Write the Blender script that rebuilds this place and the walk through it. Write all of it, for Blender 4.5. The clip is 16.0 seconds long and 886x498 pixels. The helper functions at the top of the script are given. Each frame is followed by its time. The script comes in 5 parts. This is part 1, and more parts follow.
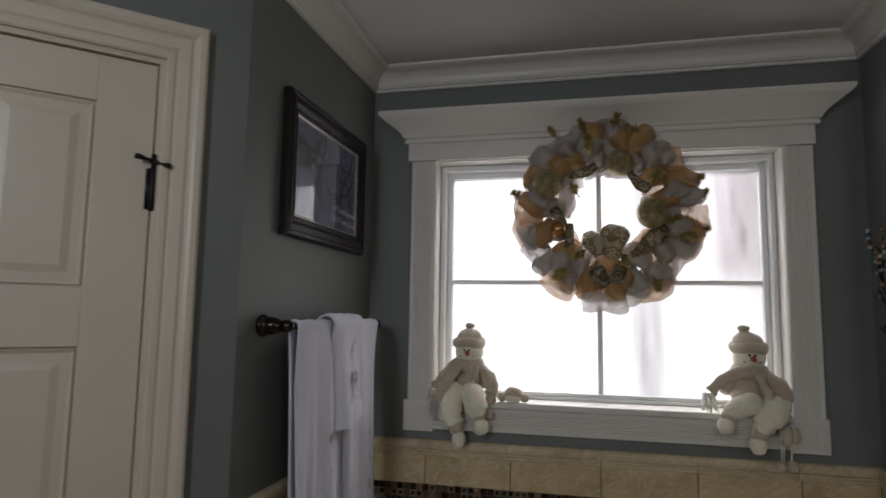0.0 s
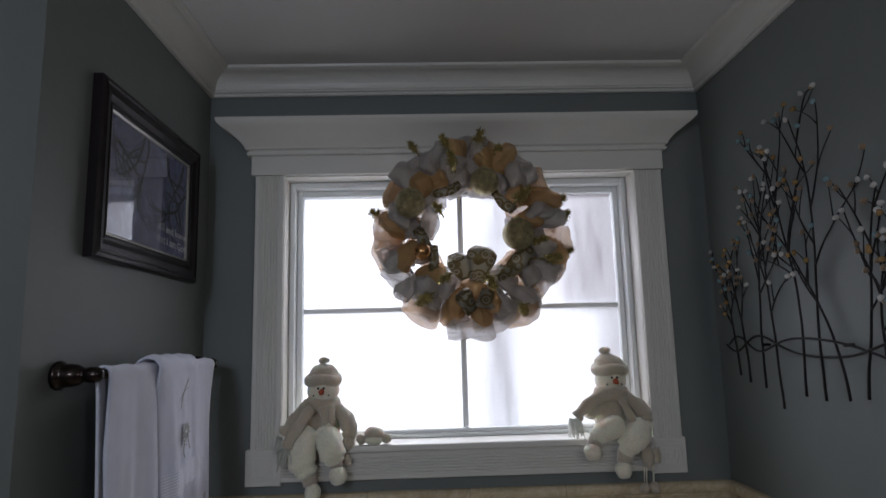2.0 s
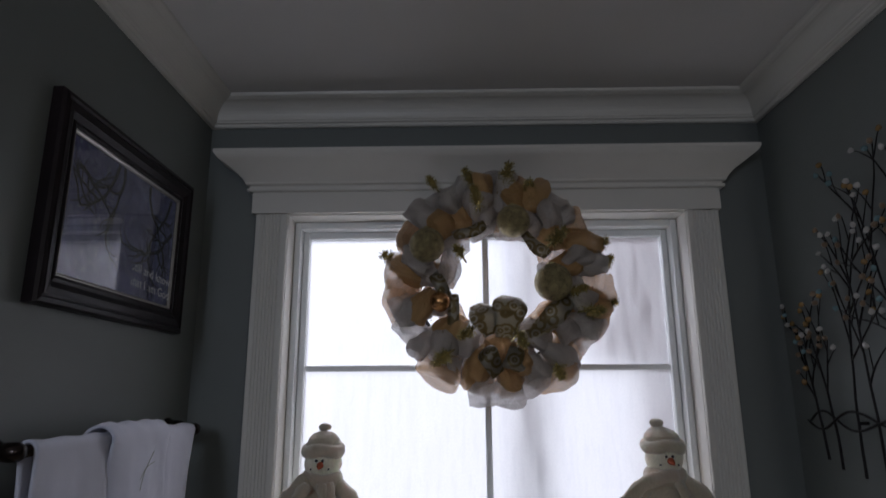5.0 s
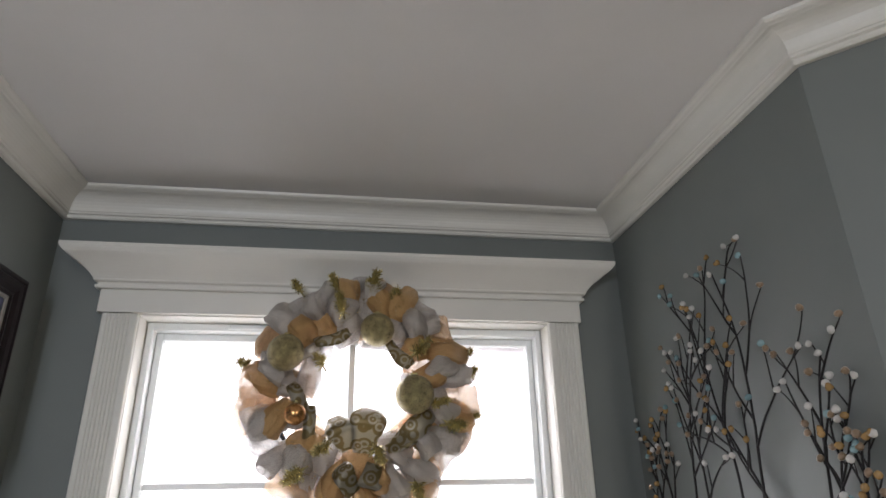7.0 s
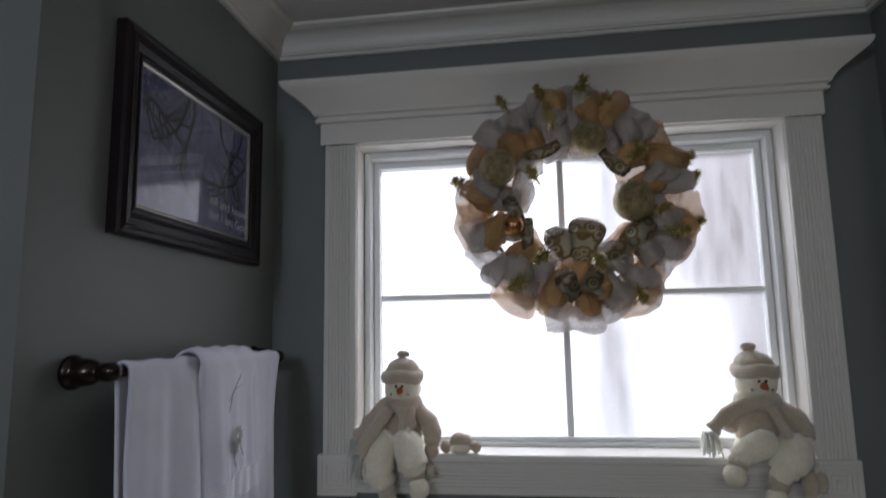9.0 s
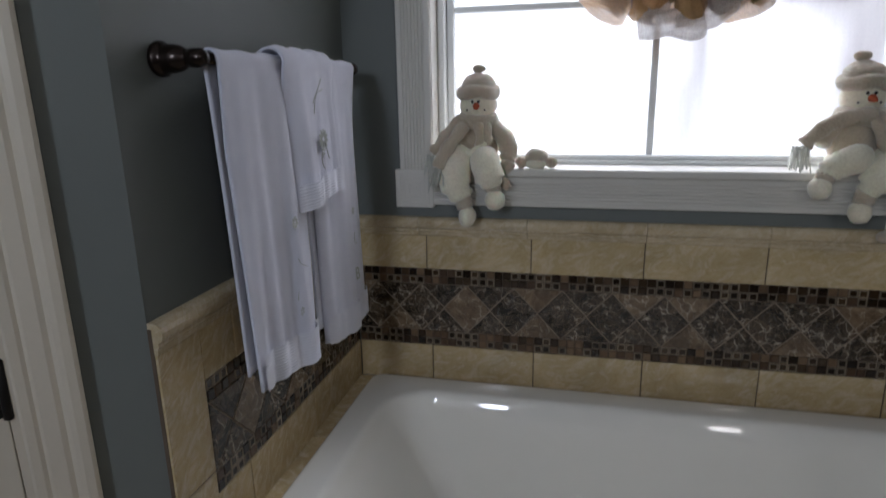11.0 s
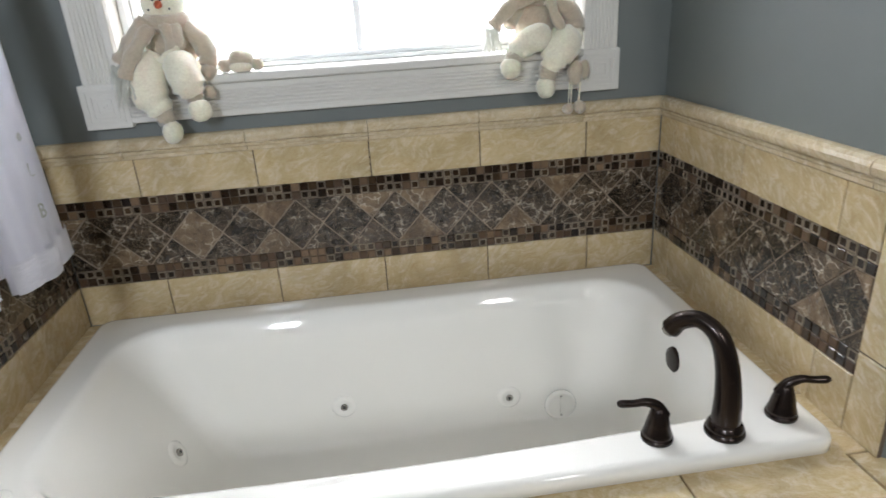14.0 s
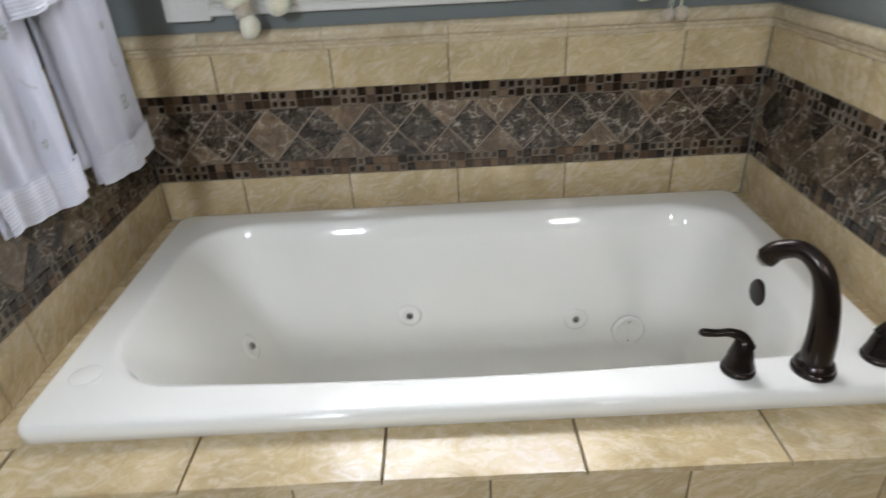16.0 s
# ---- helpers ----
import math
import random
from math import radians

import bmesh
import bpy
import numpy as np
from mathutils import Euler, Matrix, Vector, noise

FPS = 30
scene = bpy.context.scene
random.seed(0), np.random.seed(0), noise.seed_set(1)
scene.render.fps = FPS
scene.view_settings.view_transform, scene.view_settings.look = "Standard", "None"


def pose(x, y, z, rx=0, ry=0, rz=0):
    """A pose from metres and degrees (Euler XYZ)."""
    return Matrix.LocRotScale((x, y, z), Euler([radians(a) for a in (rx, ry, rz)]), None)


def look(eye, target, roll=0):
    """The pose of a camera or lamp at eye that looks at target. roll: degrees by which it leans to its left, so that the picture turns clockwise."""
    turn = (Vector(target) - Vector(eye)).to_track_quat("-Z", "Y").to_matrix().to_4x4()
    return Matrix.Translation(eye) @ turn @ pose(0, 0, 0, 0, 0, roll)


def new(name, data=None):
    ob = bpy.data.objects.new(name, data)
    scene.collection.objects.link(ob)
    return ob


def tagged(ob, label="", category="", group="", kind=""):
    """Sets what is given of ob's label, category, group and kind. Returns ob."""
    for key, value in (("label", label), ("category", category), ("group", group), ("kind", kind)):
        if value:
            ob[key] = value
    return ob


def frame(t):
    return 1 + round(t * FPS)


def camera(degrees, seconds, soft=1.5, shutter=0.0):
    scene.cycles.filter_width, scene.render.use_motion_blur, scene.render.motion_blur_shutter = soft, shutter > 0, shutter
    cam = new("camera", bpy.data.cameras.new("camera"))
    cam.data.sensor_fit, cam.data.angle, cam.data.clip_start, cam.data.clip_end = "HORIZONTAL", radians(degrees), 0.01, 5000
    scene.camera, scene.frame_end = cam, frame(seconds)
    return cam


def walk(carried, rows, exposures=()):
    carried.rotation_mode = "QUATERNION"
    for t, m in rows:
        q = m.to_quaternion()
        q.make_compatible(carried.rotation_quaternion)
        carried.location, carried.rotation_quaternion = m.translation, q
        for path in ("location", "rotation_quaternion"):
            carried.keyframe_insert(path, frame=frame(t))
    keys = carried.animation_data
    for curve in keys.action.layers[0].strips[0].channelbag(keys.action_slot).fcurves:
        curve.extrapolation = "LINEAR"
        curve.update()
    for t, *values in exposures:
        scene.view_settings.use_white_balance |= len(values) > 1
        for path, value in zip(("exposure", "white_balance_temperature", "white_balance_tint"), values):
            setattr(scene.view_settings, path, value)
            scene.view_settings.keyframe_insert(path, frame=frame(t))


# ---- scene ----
cam = camera(71.7, 16.0, shutter=0.4)
PATH = [
    (0, (-0.042, -2.215, 1.489), (-0.497, -0.279, 1.703), 0.9),
    (0.5, (-0.037, -2.124, 1.487), (-0.328, -0.159, 1.72), 0.5),
    (1, (-0.066, -2.071, 1.491), (-0.194, -0.091, 1.739), 1.1),
    (1.5, (-0.1, -2.042, 1.506), (-0.111, -0.072, 1.848), -1.0),
    (2, (-0.129, -2.029, 1.5), (-0.064, -0.053, 1.801), -1.5),
    (2.5, (-0.156, -2.005, 1.472), (-0.067, -0.018, 1.678), -0.4),
    (3, (-0.135, -1.937, 1.447), (-0.102, 0.062, 1.512), -0.2),
    (3.5, (-0.071, -1.84, 1.435), (-0.113, 0.159, 1.471), 0.9),
    (4, (-0.047, -1.775, 1.45), (-0.218, 0.215, 1.545), 2.3),
    (4.5, (-0.073, -1.764, 1.503), (-0.134, 0.211, 1.813), -0.1),
    (5, (-0.097, -1.768, 1.538), (-0.129, 0.178, 2.001), -0.3),
    (5.2, (-0.093, -1.766, 1.549), (-0.113, 0.169, 2.052), 0.2),
    (7.3, (-0.001, -1.772, 1.593), (0.303, 0.055, 2.349), -1.3),
    (7.5, (-0.057, -1.768, 1.607), (0.17, 0.079, 2.338), -2.4),
    (8, (-0.081, -1.756, 1.582), (-0.14, 0.123, 2.266), -1.9),
    (8.5, (-0.096, -1.73, 1.55), (-0.274, 0.203, 2.031), -1.4),
    (9, (-0.092, -1.716, 1.508), (-0.373, 0.245, 1.781), -1.0),
    (9.5, (-0.121, -1.707, 1.468), (-0.477, 0.26, 1.546), 0.3),
    (10, (-0.154, -1.699, 1.438), (-0.593, 0.25, 1.342), 0.6),
    (10.2, (-0.166, -1.704, 1.43), (-0.632, 0.233, 1.248), 0.4),
    (12.3, (-0.153, -1.686, 1.324), (-0.474, 0.138, 0.57), -2.5),
    (12.5, (-0.142, -1.686, 1.313), (-0.424, 0.151, 0.575), -2.3),
    (13, (-0.1, -1.667, 1.321), (-0.207, 0.173, 0.544), -2.0),
    (13.5, (-0.041, -1.671, 1.322), (0.01, 0.184, 0.574), -3.5),
    (14, (0.002, -1.675, 1.319), (0.205, 0.17, 0.575), -3.6),
    (14.5, (0.021, -1.675, 1.314), (0.288, 0.15, 0.542), -3.7),
    (15, (0.023, -1.669, 1.308), (0.27, 0.14, 0.492), -4.0),
    (15.5, (0.018, -1.655, 1.298), (0.188, 0.134, 0.421), -4.3),
    (16, (-0.027, -1.642, 1.284), (-0.042, 0.109, 0.318), -3.1),
]
EXPOSURES = [(0.0, -1.74, 6450, 14), (1.0, -1.84, 6200, 14), (2.3, -1.84, 5850, 14), (4.0, -2.22, 5850, 14), (5.2, -2.34, 5900, 16), (7.3, -0.42, 6350, 13), (8.0, -0.66, 6350, 13), (8.6, -1.34, 6250, 13), (9.2, -1.86, 5850, 14), (10.2, -2.10, 5750, 14), (12.3, -0.16, 6150, 10), (14.0, -0.10, 6050, 10), (14.7, -0.02, 5950, 10), (16.0, -0.16, 5950, 10)]
walk(cam, [(t, look(eye, target, roll)) for t, eye, target, roll in PATH], EXPOSURES)

# ---- world ----
world = bpy.data.worlds.new("world")
scene.world = world
world.use_nodes = True
wn, wl = world.node_tree.nodes, world.node_tree.links
sky = wn.new("ShaderNodeTexSky")
sky.sky_type, sky.sun_disc = "NISHITA", False
sky.sun_elevation, sky.sun_rotation = radians(42), radians(195)
sky.dust_density, sky.ozone_density = 3.0, 1.0
wl.new(sky.outputs[0], wn["Background"].inputs[0])
wn["Background"].inputs[1].default_value = 0.12


def lamp(name, kind, m, energy, color=(1, 1, 1), **more):
    data = bpy.data.lights.new(name, kind)
    data.energy, data.color = energy, color
    for key, value in more.items():
        if key == "size":
            data.size = value
        elif key == "size_y":
            data.shape, data.size_y = "RECTANGLE", value
        elif key == "angle":
            data.angle = radians(value)
    ob = new(name, data)
    ob.matrix_world = m
    return ob


# hazy sun, and the daylight that fills the three windows
lamp("sun", "SUN", look((0, 0, 0), (0.25, 0.75, -0.75)), 4.0, (1.0, 0.95, 0.88), angle=2)
lamp("tub_window_daylight", "AREA", look((0, 3.4, 1.9), (0, 0, 1.9)), 400, (1.0, 0.99, 0.985), size=5.6, size_y=4.4)
lamp("tub_window_skylight", "AREA", look((0.2, 2.9, 4.3), (0, 0, 1.5)), 830, (1.0, 0.99, 0.985), size=5.0, size_y=2.4)
for x, tone, power in ((-0.81, (0.87, 0.94, 1.0), 31), (0.92, (1.0, 0.94, 0.84), 14)):
    lamp("rear_window_daylight", "AREA", look((x, -3.10, 2.01), (x, 0, 0.95)), power, tone, size=0.22, size_y=0.56)

# ---- materials ----


def nodes_of(name):
    m = bpy.data.materials.new(name)
    m.use_nodes = True
    nt = m.node_tree
    return m, nt.nodes, nt.links, nt.nodes["Principled BSDF"]


def place(n, l, shift=0.0):
    """World position, moved at random for each piece."""
    pos = n.new("ShaderNodeNewGeometry").outputs["Position"]
    if not shift:
        return pos
    info = n.new("ShaderNodeObjectInfo").outputs["Random"]
    mul = n.new("ShaderNodeMath")
    mul.operation = "MULTIPLY"
    mul.inputs[1].default_value = shift
    l.new(info, mul.inputs[0])
    add = n.new("ShaderNodeVectorMath")
    add.operation = "ADD"
    l.new(pos, add.inputs[0])
    l.new(mul.outputs[0], add.inputs[1])
    return add.outputs[0]


def noise_of(n, l, vec, scale, detail=4.0, rough=0.55, distort=0.0):
    t = n.new("ShaderNodeTexNoise")
    t.inputs["Scale"].default_value, t.inputs["Detail"].default_value = scale, detail
    t.inputs["Roughness"].default_value, t.inputs["Distortion"].default_value = rough, distort
    l.new(vec, t.inputs["Vector"])
    return t.outputs["Fac"]


def ramp_of(n, l, fac, stops):
    r = n.new("ShaderNodeValToRGB")
    e = r.color_ramp.elements
    while len(e) < len(stops):
        e.new(0.5)
    for el, (p, c) in zip(e, stops):
        el.position, el.color = p, (*c, 1) if len(c) == 3 else c
    l.new(fac, r.inputs[0])
    return r.outputs[0]


def mix_of(n, l, a, b, fac, mode="MIX"):
    x = n.new("ShaderNodeMix")
    x.data_type, x.blend_type = "RGBA", mode
    for sock, v in ((x.inputs["Factor"], fac), (x.inputs["A"], a), (x.inputs["B"], b)):
        if isinstance(v, (int, float)):
            sock.default_value = v
        elif isinstance(v, tuple):
            sock.default_value = (*v, 1)
        else:
            l.new(v, sock)
    return x.outputs["Result"]


def bump_of(n, l, height, strength, distance, bsdf):
    b = n.new("ShaderNodeBump")
    b.inputs["Strength"].default_value, b.inputs["Distance"].default_value = strength, distance
    l.new(height, b.inputs["Height"])
    l.new(b.outputs[0], bsdf.inputs["Normal"])


def surf(name, base, rough=0.5, var=0.12, scale=5.0, fine=90.0, bump=0.15, dist=0.002, metallic=0.0, coat=0.0, sheen=0.0, shift=0.0, wear=0.06, spec=0.5):
    """A plain surface: broad stains, fine grain, uneven gloss and fine relief."""
    m, n, l, b = nodes_of(name)
    vec = place(n, l, shift)
    broad, grain = noise_of(n, l, vec, scale), noise_of(n, l, vec, fine, 6)
    lo, hi = tuple(c * (1 - var) for c in base), tuple(min(1, c * (1 + var)) for c in base)
    col = ramp_of(n, l, broad, ((0.3, lo), (0.7, hi)))
    col = mix_of(n, l, col, ramp_of(n, l, grain, ((0.3, (1 - var,) * 3), (0.7, (1, 1, 1)))), 0.6, "MULTIPLY")
    l.new(col, b.inputs["Base Color"])
    rg = ramp_of(n, l, grain, ((0.25, (max(0, rough - wear),) * 3), (0.75, (min(1, rough + wear),) * 3)))
    l.new(rg, b.inputs["Roughness"])
    b.inputs["Metallic"].default_value, b.inputs["Coat Weight"].default_value, b.inputs["Sheen Weight"].default_value = metallic, coat, sheen
    b.inputs["Specular IOR Level"].default_value = spec
    bump_of(n, l, grain, bump, dist, b)
    return m


WALL = surf("wall_paint", (0.168, 0.182, 0.175), 0.55, 0.05, 2.0, 260, 0.25, 0.0008)
CEIL = surf("ceiling_paint", (0.76, 0.74, 0.73), 0.85, 0.03, 2.0, 220, 0.3, 0.001)
TRIM = surf("white_trim_paint", (0.70, 0.68, 0.63), 0.38, 0.025, 3.0, 140, 0.04, 0.0003)
DOOR = surf("door_paint", (0.63, 0.565, 0.465), 0.40, 0.04, 3.0, 120, 0.08, 0.0006)
VINYL = surf("window_vinyl", (0.80, 0.82, 0.82), 0.35, 0.03, 3.0, 60, 0.05, 0.0005)
TUB = surf("tub_acrylic", (0.88, 0.86, 0.80), 0.035, 0.012, 2.0, 12, 0.01, 0.0003, coat=0.3, wear=0.012)
BRONZE = surf("oil_rubbed_bronze", (0.030, 0.020, 0.016), 0.26, 0.04, 10, 60, 0.0, 0.0001, metallic=0.75, coat=0.2, wear=0.02)
IRON = surf("black_iron", (0.020, 0.018, 0.018), 0.5, 0.3, 20, 200, 0.3, 0.0006, metallic=0.6)
GROUT = surf("grout", (0.34, 0.275, 0.20), 0.9, 0.15, 8, 200, 0.4, 0.001)
LGROUT = surf("tan_grout", (0.27, 0.205, 0.145), 0.85, 0.15, 8, 200, 0.4, 0.001)
DGROUT = surf("brown_grout", (0.125, 0.092, 0.064), 0.85, 0.15, 8, 200, 0.4, 0.001)
TOWEL = surf("white_terry", (0.765, 0.775, 0.895), 0.95, 0.04, 12, 700, 0.7, 0.0025, sheen=0.35)
HEM = surf("white_woven_hem", (0.79, 0.80, 0.90), 0.9, 0.03, 12, 500, 0.3, 0.001, sheen=0.2)
THREAD = surf("sage_thread", (0.42, 0.44, 0.42), 0.8, 0.2, 30, 400, 0.3, 0.001)
FLOOR = surf("floor_tile", (0.46, 0.37, 0.26), 0.35, 0.15, 4, 60, 0.1, 0.001)


def beige_tile(name, base, shift):
    """Glazed stone-look tile: soft clouds under pale and tan brush strokes laid aslant."""
    m, n, l, b = nodes_of(name)
    vec = place(n, l, shift)
    cloud = noise_of(n, l, vec, 6, 5, 0.55, 0.6)
    slant = n.new("ShaderNodeMapping")
    slant.vector_type = "TEXTURE"
    slant.inputs["Rotation"].default_value, slant.inputs["Scale"].default_value = (0.5, -0.62, 0.45), (2.0, 1.4, 0.80)
    l.new(vec, slant.inputs[0])
    strokes = noise_of(n, l, slant.outputs[0], 24, 8, 0.66, 2.2)
    veins = noise_of(n, l, slant.outputs[0], 22, 8, 0.68, 2.4)
    grain = noise_of(n, l, vec, 240, 4)
    dark, mid, pale = tuple(c * 0.84 for c in base), base, tuple(min(1, c * 1.16 + 0.02) for c in base)
    col = ramp_of(n, l, cloud, ((0.30, dark), (0.5, mid), (0.70, pale)))
    col = mix_of(n, l, col, (0.80, 0.72, 0.56), ramp_of(n, l, strokes, ((0.48, (0,) * 3), (0.58, (0.30,) * 3), (0.70, (0.52,) * 3))))
    col = mix_of(n, l, col, (0.43, 0.29, 0.13), ramp_of(n, l, strokes, ((0.28, (0.42,) * 3), (0.45, (0,) * 3))))
    col = mix_of(n, l, col, ramp_of(n, l, veins, ((0.475, (1, 1, 1)), (0.5, (0.86, 0.76, 0.63)), (0.515, (1, 1, 1)))), 0.75, "MULTIPLY")
    col = mix_of(n, l, col, ramp_of(n, l, grain, ((0.35, (0.93,) * 3), (0.65, (1, 1, 1)))), 0.7, "MULTIPLY")
    l.new(col, b.inputs["Base Color"])
    l.new(ramp_of(n, l, strokes, ((0.3, (0.06,) * 3), (0.7, (0.13,) * 3))), b.inputs["Roughness"])
    bump_of(n, l, strokes, 0.06, 0.002, b)
    return m


TILE = beige_tile("beige_tile", (0.55, 0.435, 0.25), 23.0)
CAPTILE = beige_tile("cap_tile", (0.56, 0.46, 0.30), 31.0)


def marble(name, shift):
    """Brown marble, broken into dark clasts in a web of pale and tan veins."""
    m, n, l, b = nodes_of(name)
    vec = place(n, l, shift)
    warp = n.new("ShaderNodeTexNoise")
    warp.inputs["Scale"].default_value, warp.inputs["Detail"].default_value = 24, 4
    l.new(vec, warp.inputs["Vector"])
    bent = mix_of(n, l, vec, warp.outputs["Color"], 0.06)
    cells = n.new("ShaderNodeTexVoronoi")
    cells.feature = "DISTANCE_TO_EDGE"
    cells.inputs["Scale"].default_value = 31
    l.new(bent, cells.inputs["Vector"])
    clast = n.new("ShaderNodeTexVoronoi")
    clast.inputs["Scale"].default_value = 31
    l.new(bent, clast.inputs["Vector"])
    tone = noise_of(n, l, vec, 13, 7, 0.64, 1.6)
    thin = noise_of(n, l, vec, 21, 8, 0.72, 2.4)
    info = n.new("ShaderNodeObjectInfo").outputs["Random"]
    dark = ramp_of(n, l, tone, ((0.34, (0.012, 0.009, 0.006)), (0.50, (0.042, 0.029, 0.019)), (0.68, (0.14, 0.098, 0.062))))
    tan = ramp_of(n, l, tone, ((0.30, (0.11, 0.070, 0.040)), (0.48, (0.22, 0.150, 0.088)), (0.70, (0.38, 0.27, 0.165))))
    col = mix_of(n, l, dark, tan, ramp_of(n, l, info, ((0.45, (0, 0, 0)), (0.68, (0.25,) * 3), (0.78, (0.85,) * 3), (1.0, (1.0,) * 3))))
    col = mix_of(n, l, col, ramp_of(n, l, clast.outputs["Color"], ((0.2, (0.45,) * 3), (0.8, (1.0,) * 3))), 0.75, "MULTIPLY")
    vein = ramp_of(n, l, cells.outputs["Distance"], ((0.0, (0.95,) * 3), (0.018, (0.6,) * 3), (0.048, (0, 0, 0))))
    gate = ramp_of(n, l, tone, ((0.42, (0,) * 3), (0.60, (1,) * 3)))
    col = mix_of(n, l, col, (0.62, 0.54, 0.43), mix_of(n, l, vein, gate, 1.0, "MULTIPLY"))
    line = ramp_of(n, l, thin, ((0.488, (0,) * 3), (0.50, (0.8,) * 3), (0.512, (0,) * 3)))
    col = mix_of(n, l, col, (0.36, 0.27, 0.18), line)
    l.new(col, b.inputs["Base Color"])
    l.new(ramp_of(n, l, thin, ((0.3, (0.14,) * 3), (0.7, (0.32,) * 3))), b.inputs["Roughness"])
    bump_of(n, l, thin, 0.1, 0.001, b)
    return m


MARBLE = marble("dark_marble", 41.0)


def mosaic_mat(name, stops, rough):
    m, n, l, b = nodes_of(name)
    vec = place(n, l, 17.0)
    info = n.new("ShaderNodeObjectInfo").outputs["Random"]
    col = ramp_of(n, l, info, stops)
    grain = noise_of(n, l, vec, 120, 6, 0.65, 0.8)
    col = mix_of(n, l, col, ramp_of(n, l, grain, ((0.3, (0.62,) * 3), (0.7, (1.0, 1.0, 1.0)))), 0.8, "MULTIPLY")
    l.new(col, b.inputs["Base Color"])
    b.inputs["Roughness"].default_value = rough
    bump_of(n, l, grain, 0.15, 0.001, b)
    return m


STONE_CHIP = mosaic_mat("stone_chip", ((0.0, (0.075, 0.040, 0.020)), (0.5, (0.125, 0.070, 0.034)), (0.9, (0.22, 0.14, 0.075))), 0.4)
GLASS_CHIP = mosaic_mat("glass_chip", ((0.0, (0.016, 0.009, 0.006)), (0.6, (0.036, 0.020, 0.011)), (0.95, (0.075, 0.046, 0.024))), 0.08)
METAL_CHIP = mosaic_mat("framed_chip", ((0.0, (0.21, 0.165, 0.115)), (1.0, (0.38, 0.31, 0.22))), 0.3)

# obscure window glass: dewy and milky where it is wet, clearer where drops have run
PANE, n, l, b = nodes_of("obscure_glass")
b.inputs["Transmission Weight"].default_value, b.inputs["IOR"].default_value = 1.0, 1.25
vec = place(n, l)
mp = n.new("ShaderNodeMapping")
mp.inputs["Scale"].default_value = (1, 1, 0.16)
l.new(vec, mp.inputs[0])
streak = noise_of(n, l, mp.outputs[0], 34, 5, 0.6)
pebble = noise_of(n, l, vec, 170, 4, 0.65)
runs = noise_of(n, l, mp.outputs[0], 75, 3, 0.5)
l.new(ramp_of(n, l, streak, ((0.3, (0.31,) * 3), (0.75, (0.46,) * 3))), b.inputs["Roughness"])
l.new(ramp_of(n, l, streak, ((0.35, (0.90, 0.90, 0.92)), (0.65, (0.99, 0.99, 1.0)))), b.inputs["Base Color"])
bump_of(n, l, mix_of(n, l, streak, pebble, 0.5), 0.10, 0.002, b)
milk, both = n.new("ShaderNodeBsdfTranslucent"), n.new("ShaderNodeMixShader")
dew = mix_of(n, l, ramp_of(n, l, pebble, ((0.40, (0.84, 0.85, 0.87)), (0.58, (0.97, 0.97, 0.985)))), ramp_of(n, l, runs, ((0.36, (0.80, 0.81, 0.83)), (0.46, (1, 1, 1)))), 0.55, "MULTIPLY")
l.new(dew, milk.inputs[0])
l.new(ramp_of(n, l, streak, ((0.3, (0.15,) * 3), (0.7, (0.30,) * 3))), both.inputs[0])
l.new(b.outputs[0], both.inputs[1])
l.new(milk.outputs[0], both.inputs[2])
l.new(both.outputs[0], n["Material Output"].inputs[0])

CLEAR, n, l, b = nodes_of("picture_glass")
b.inputs["Transmission Weight"].default_value, b.inputs["IOR"].default_value, b.inputs["Roughness"].default_value = 1.0, 1.42, 0.02
b.inputs["Base Color"].default_value = (1, 1, 1, 1)

# ---- helpers for shapes ----


def part(name, bm, material, parent=None, label="", smooth=False):
    """Links a bmesh as one mesh object, under a thing or a part."""
    me = bpy.data.meshes.new(name)
    if smooth:
        for f in bm.faces:
            f.smooth = True
    bm.normal_update()
    bm.to_mesh(me)
    bm.free()
    for mt in material if isinstance(material, (list, tuple)) else [material]:
        me.materials.append(mt)
    ob = new(name, me)
    if parent is not None:
        ob.parent = parent
    if label:
        ob["label"] = label
    return ob


def box(bm, x0, x1, y0, y1, z0, z1, bevel=0.0, seg=2):
    vs = [bm.verts.new((x, y, z)) for x in (x0, x1) for y in (y0, y1) for z in (z0, z1)]
    fs = [bm.faces.new([vs[i] for i in f]) for f in ((0, 1, 3, 2), (4, 6, 7, 5), (0, 4, 5, 1), (2, 3, 7, 6), (0, 2, 6, 4), (1, 5, 7, 3))]
    if bevel:
        es = list({e for f in fs for e in f.edges})
        bmesh.ops.bevel(bm, geom=es, offset=bevel, segments=seg, affect="EDGES", profile=0.5)
    return fs


def boxed(name, x0, x1, y0, y1, z0, z1, material, parent=None, bevel=0.0, label="", seg=2):
    bm = bmesh.new()
    box(bm, x0, x1, y0, y1, z0, z1, bevel, seg)
    bmesh.ops.recalc_face_normals(bm, faces=bm.faces)
    return part(name, bm, material, parent, label)


def skin(bm, rings, closed=True, cap0=False, cap1=False, mat=0):
    """Joins rings of points of equal length into a surface."""
    vs = [[bm.verts.new(p) for p in r] for r in rings]
    k = len(rings[0])
    for a, b2 in zip(vs, vs[1:]):
        for i in range(k if closed else k - 1):
            j = (i + 1) % k
            f = bm.faces.new((a[i], a[j], b2[j], b2[i]))
            f.material_index = mat
    if cap0:
        bm.faces.new(list(reversed(vs[0]))).material_index = mat
    if cap1:
        bm.faces.new(vs[-1]).material_index = mat
    return vs


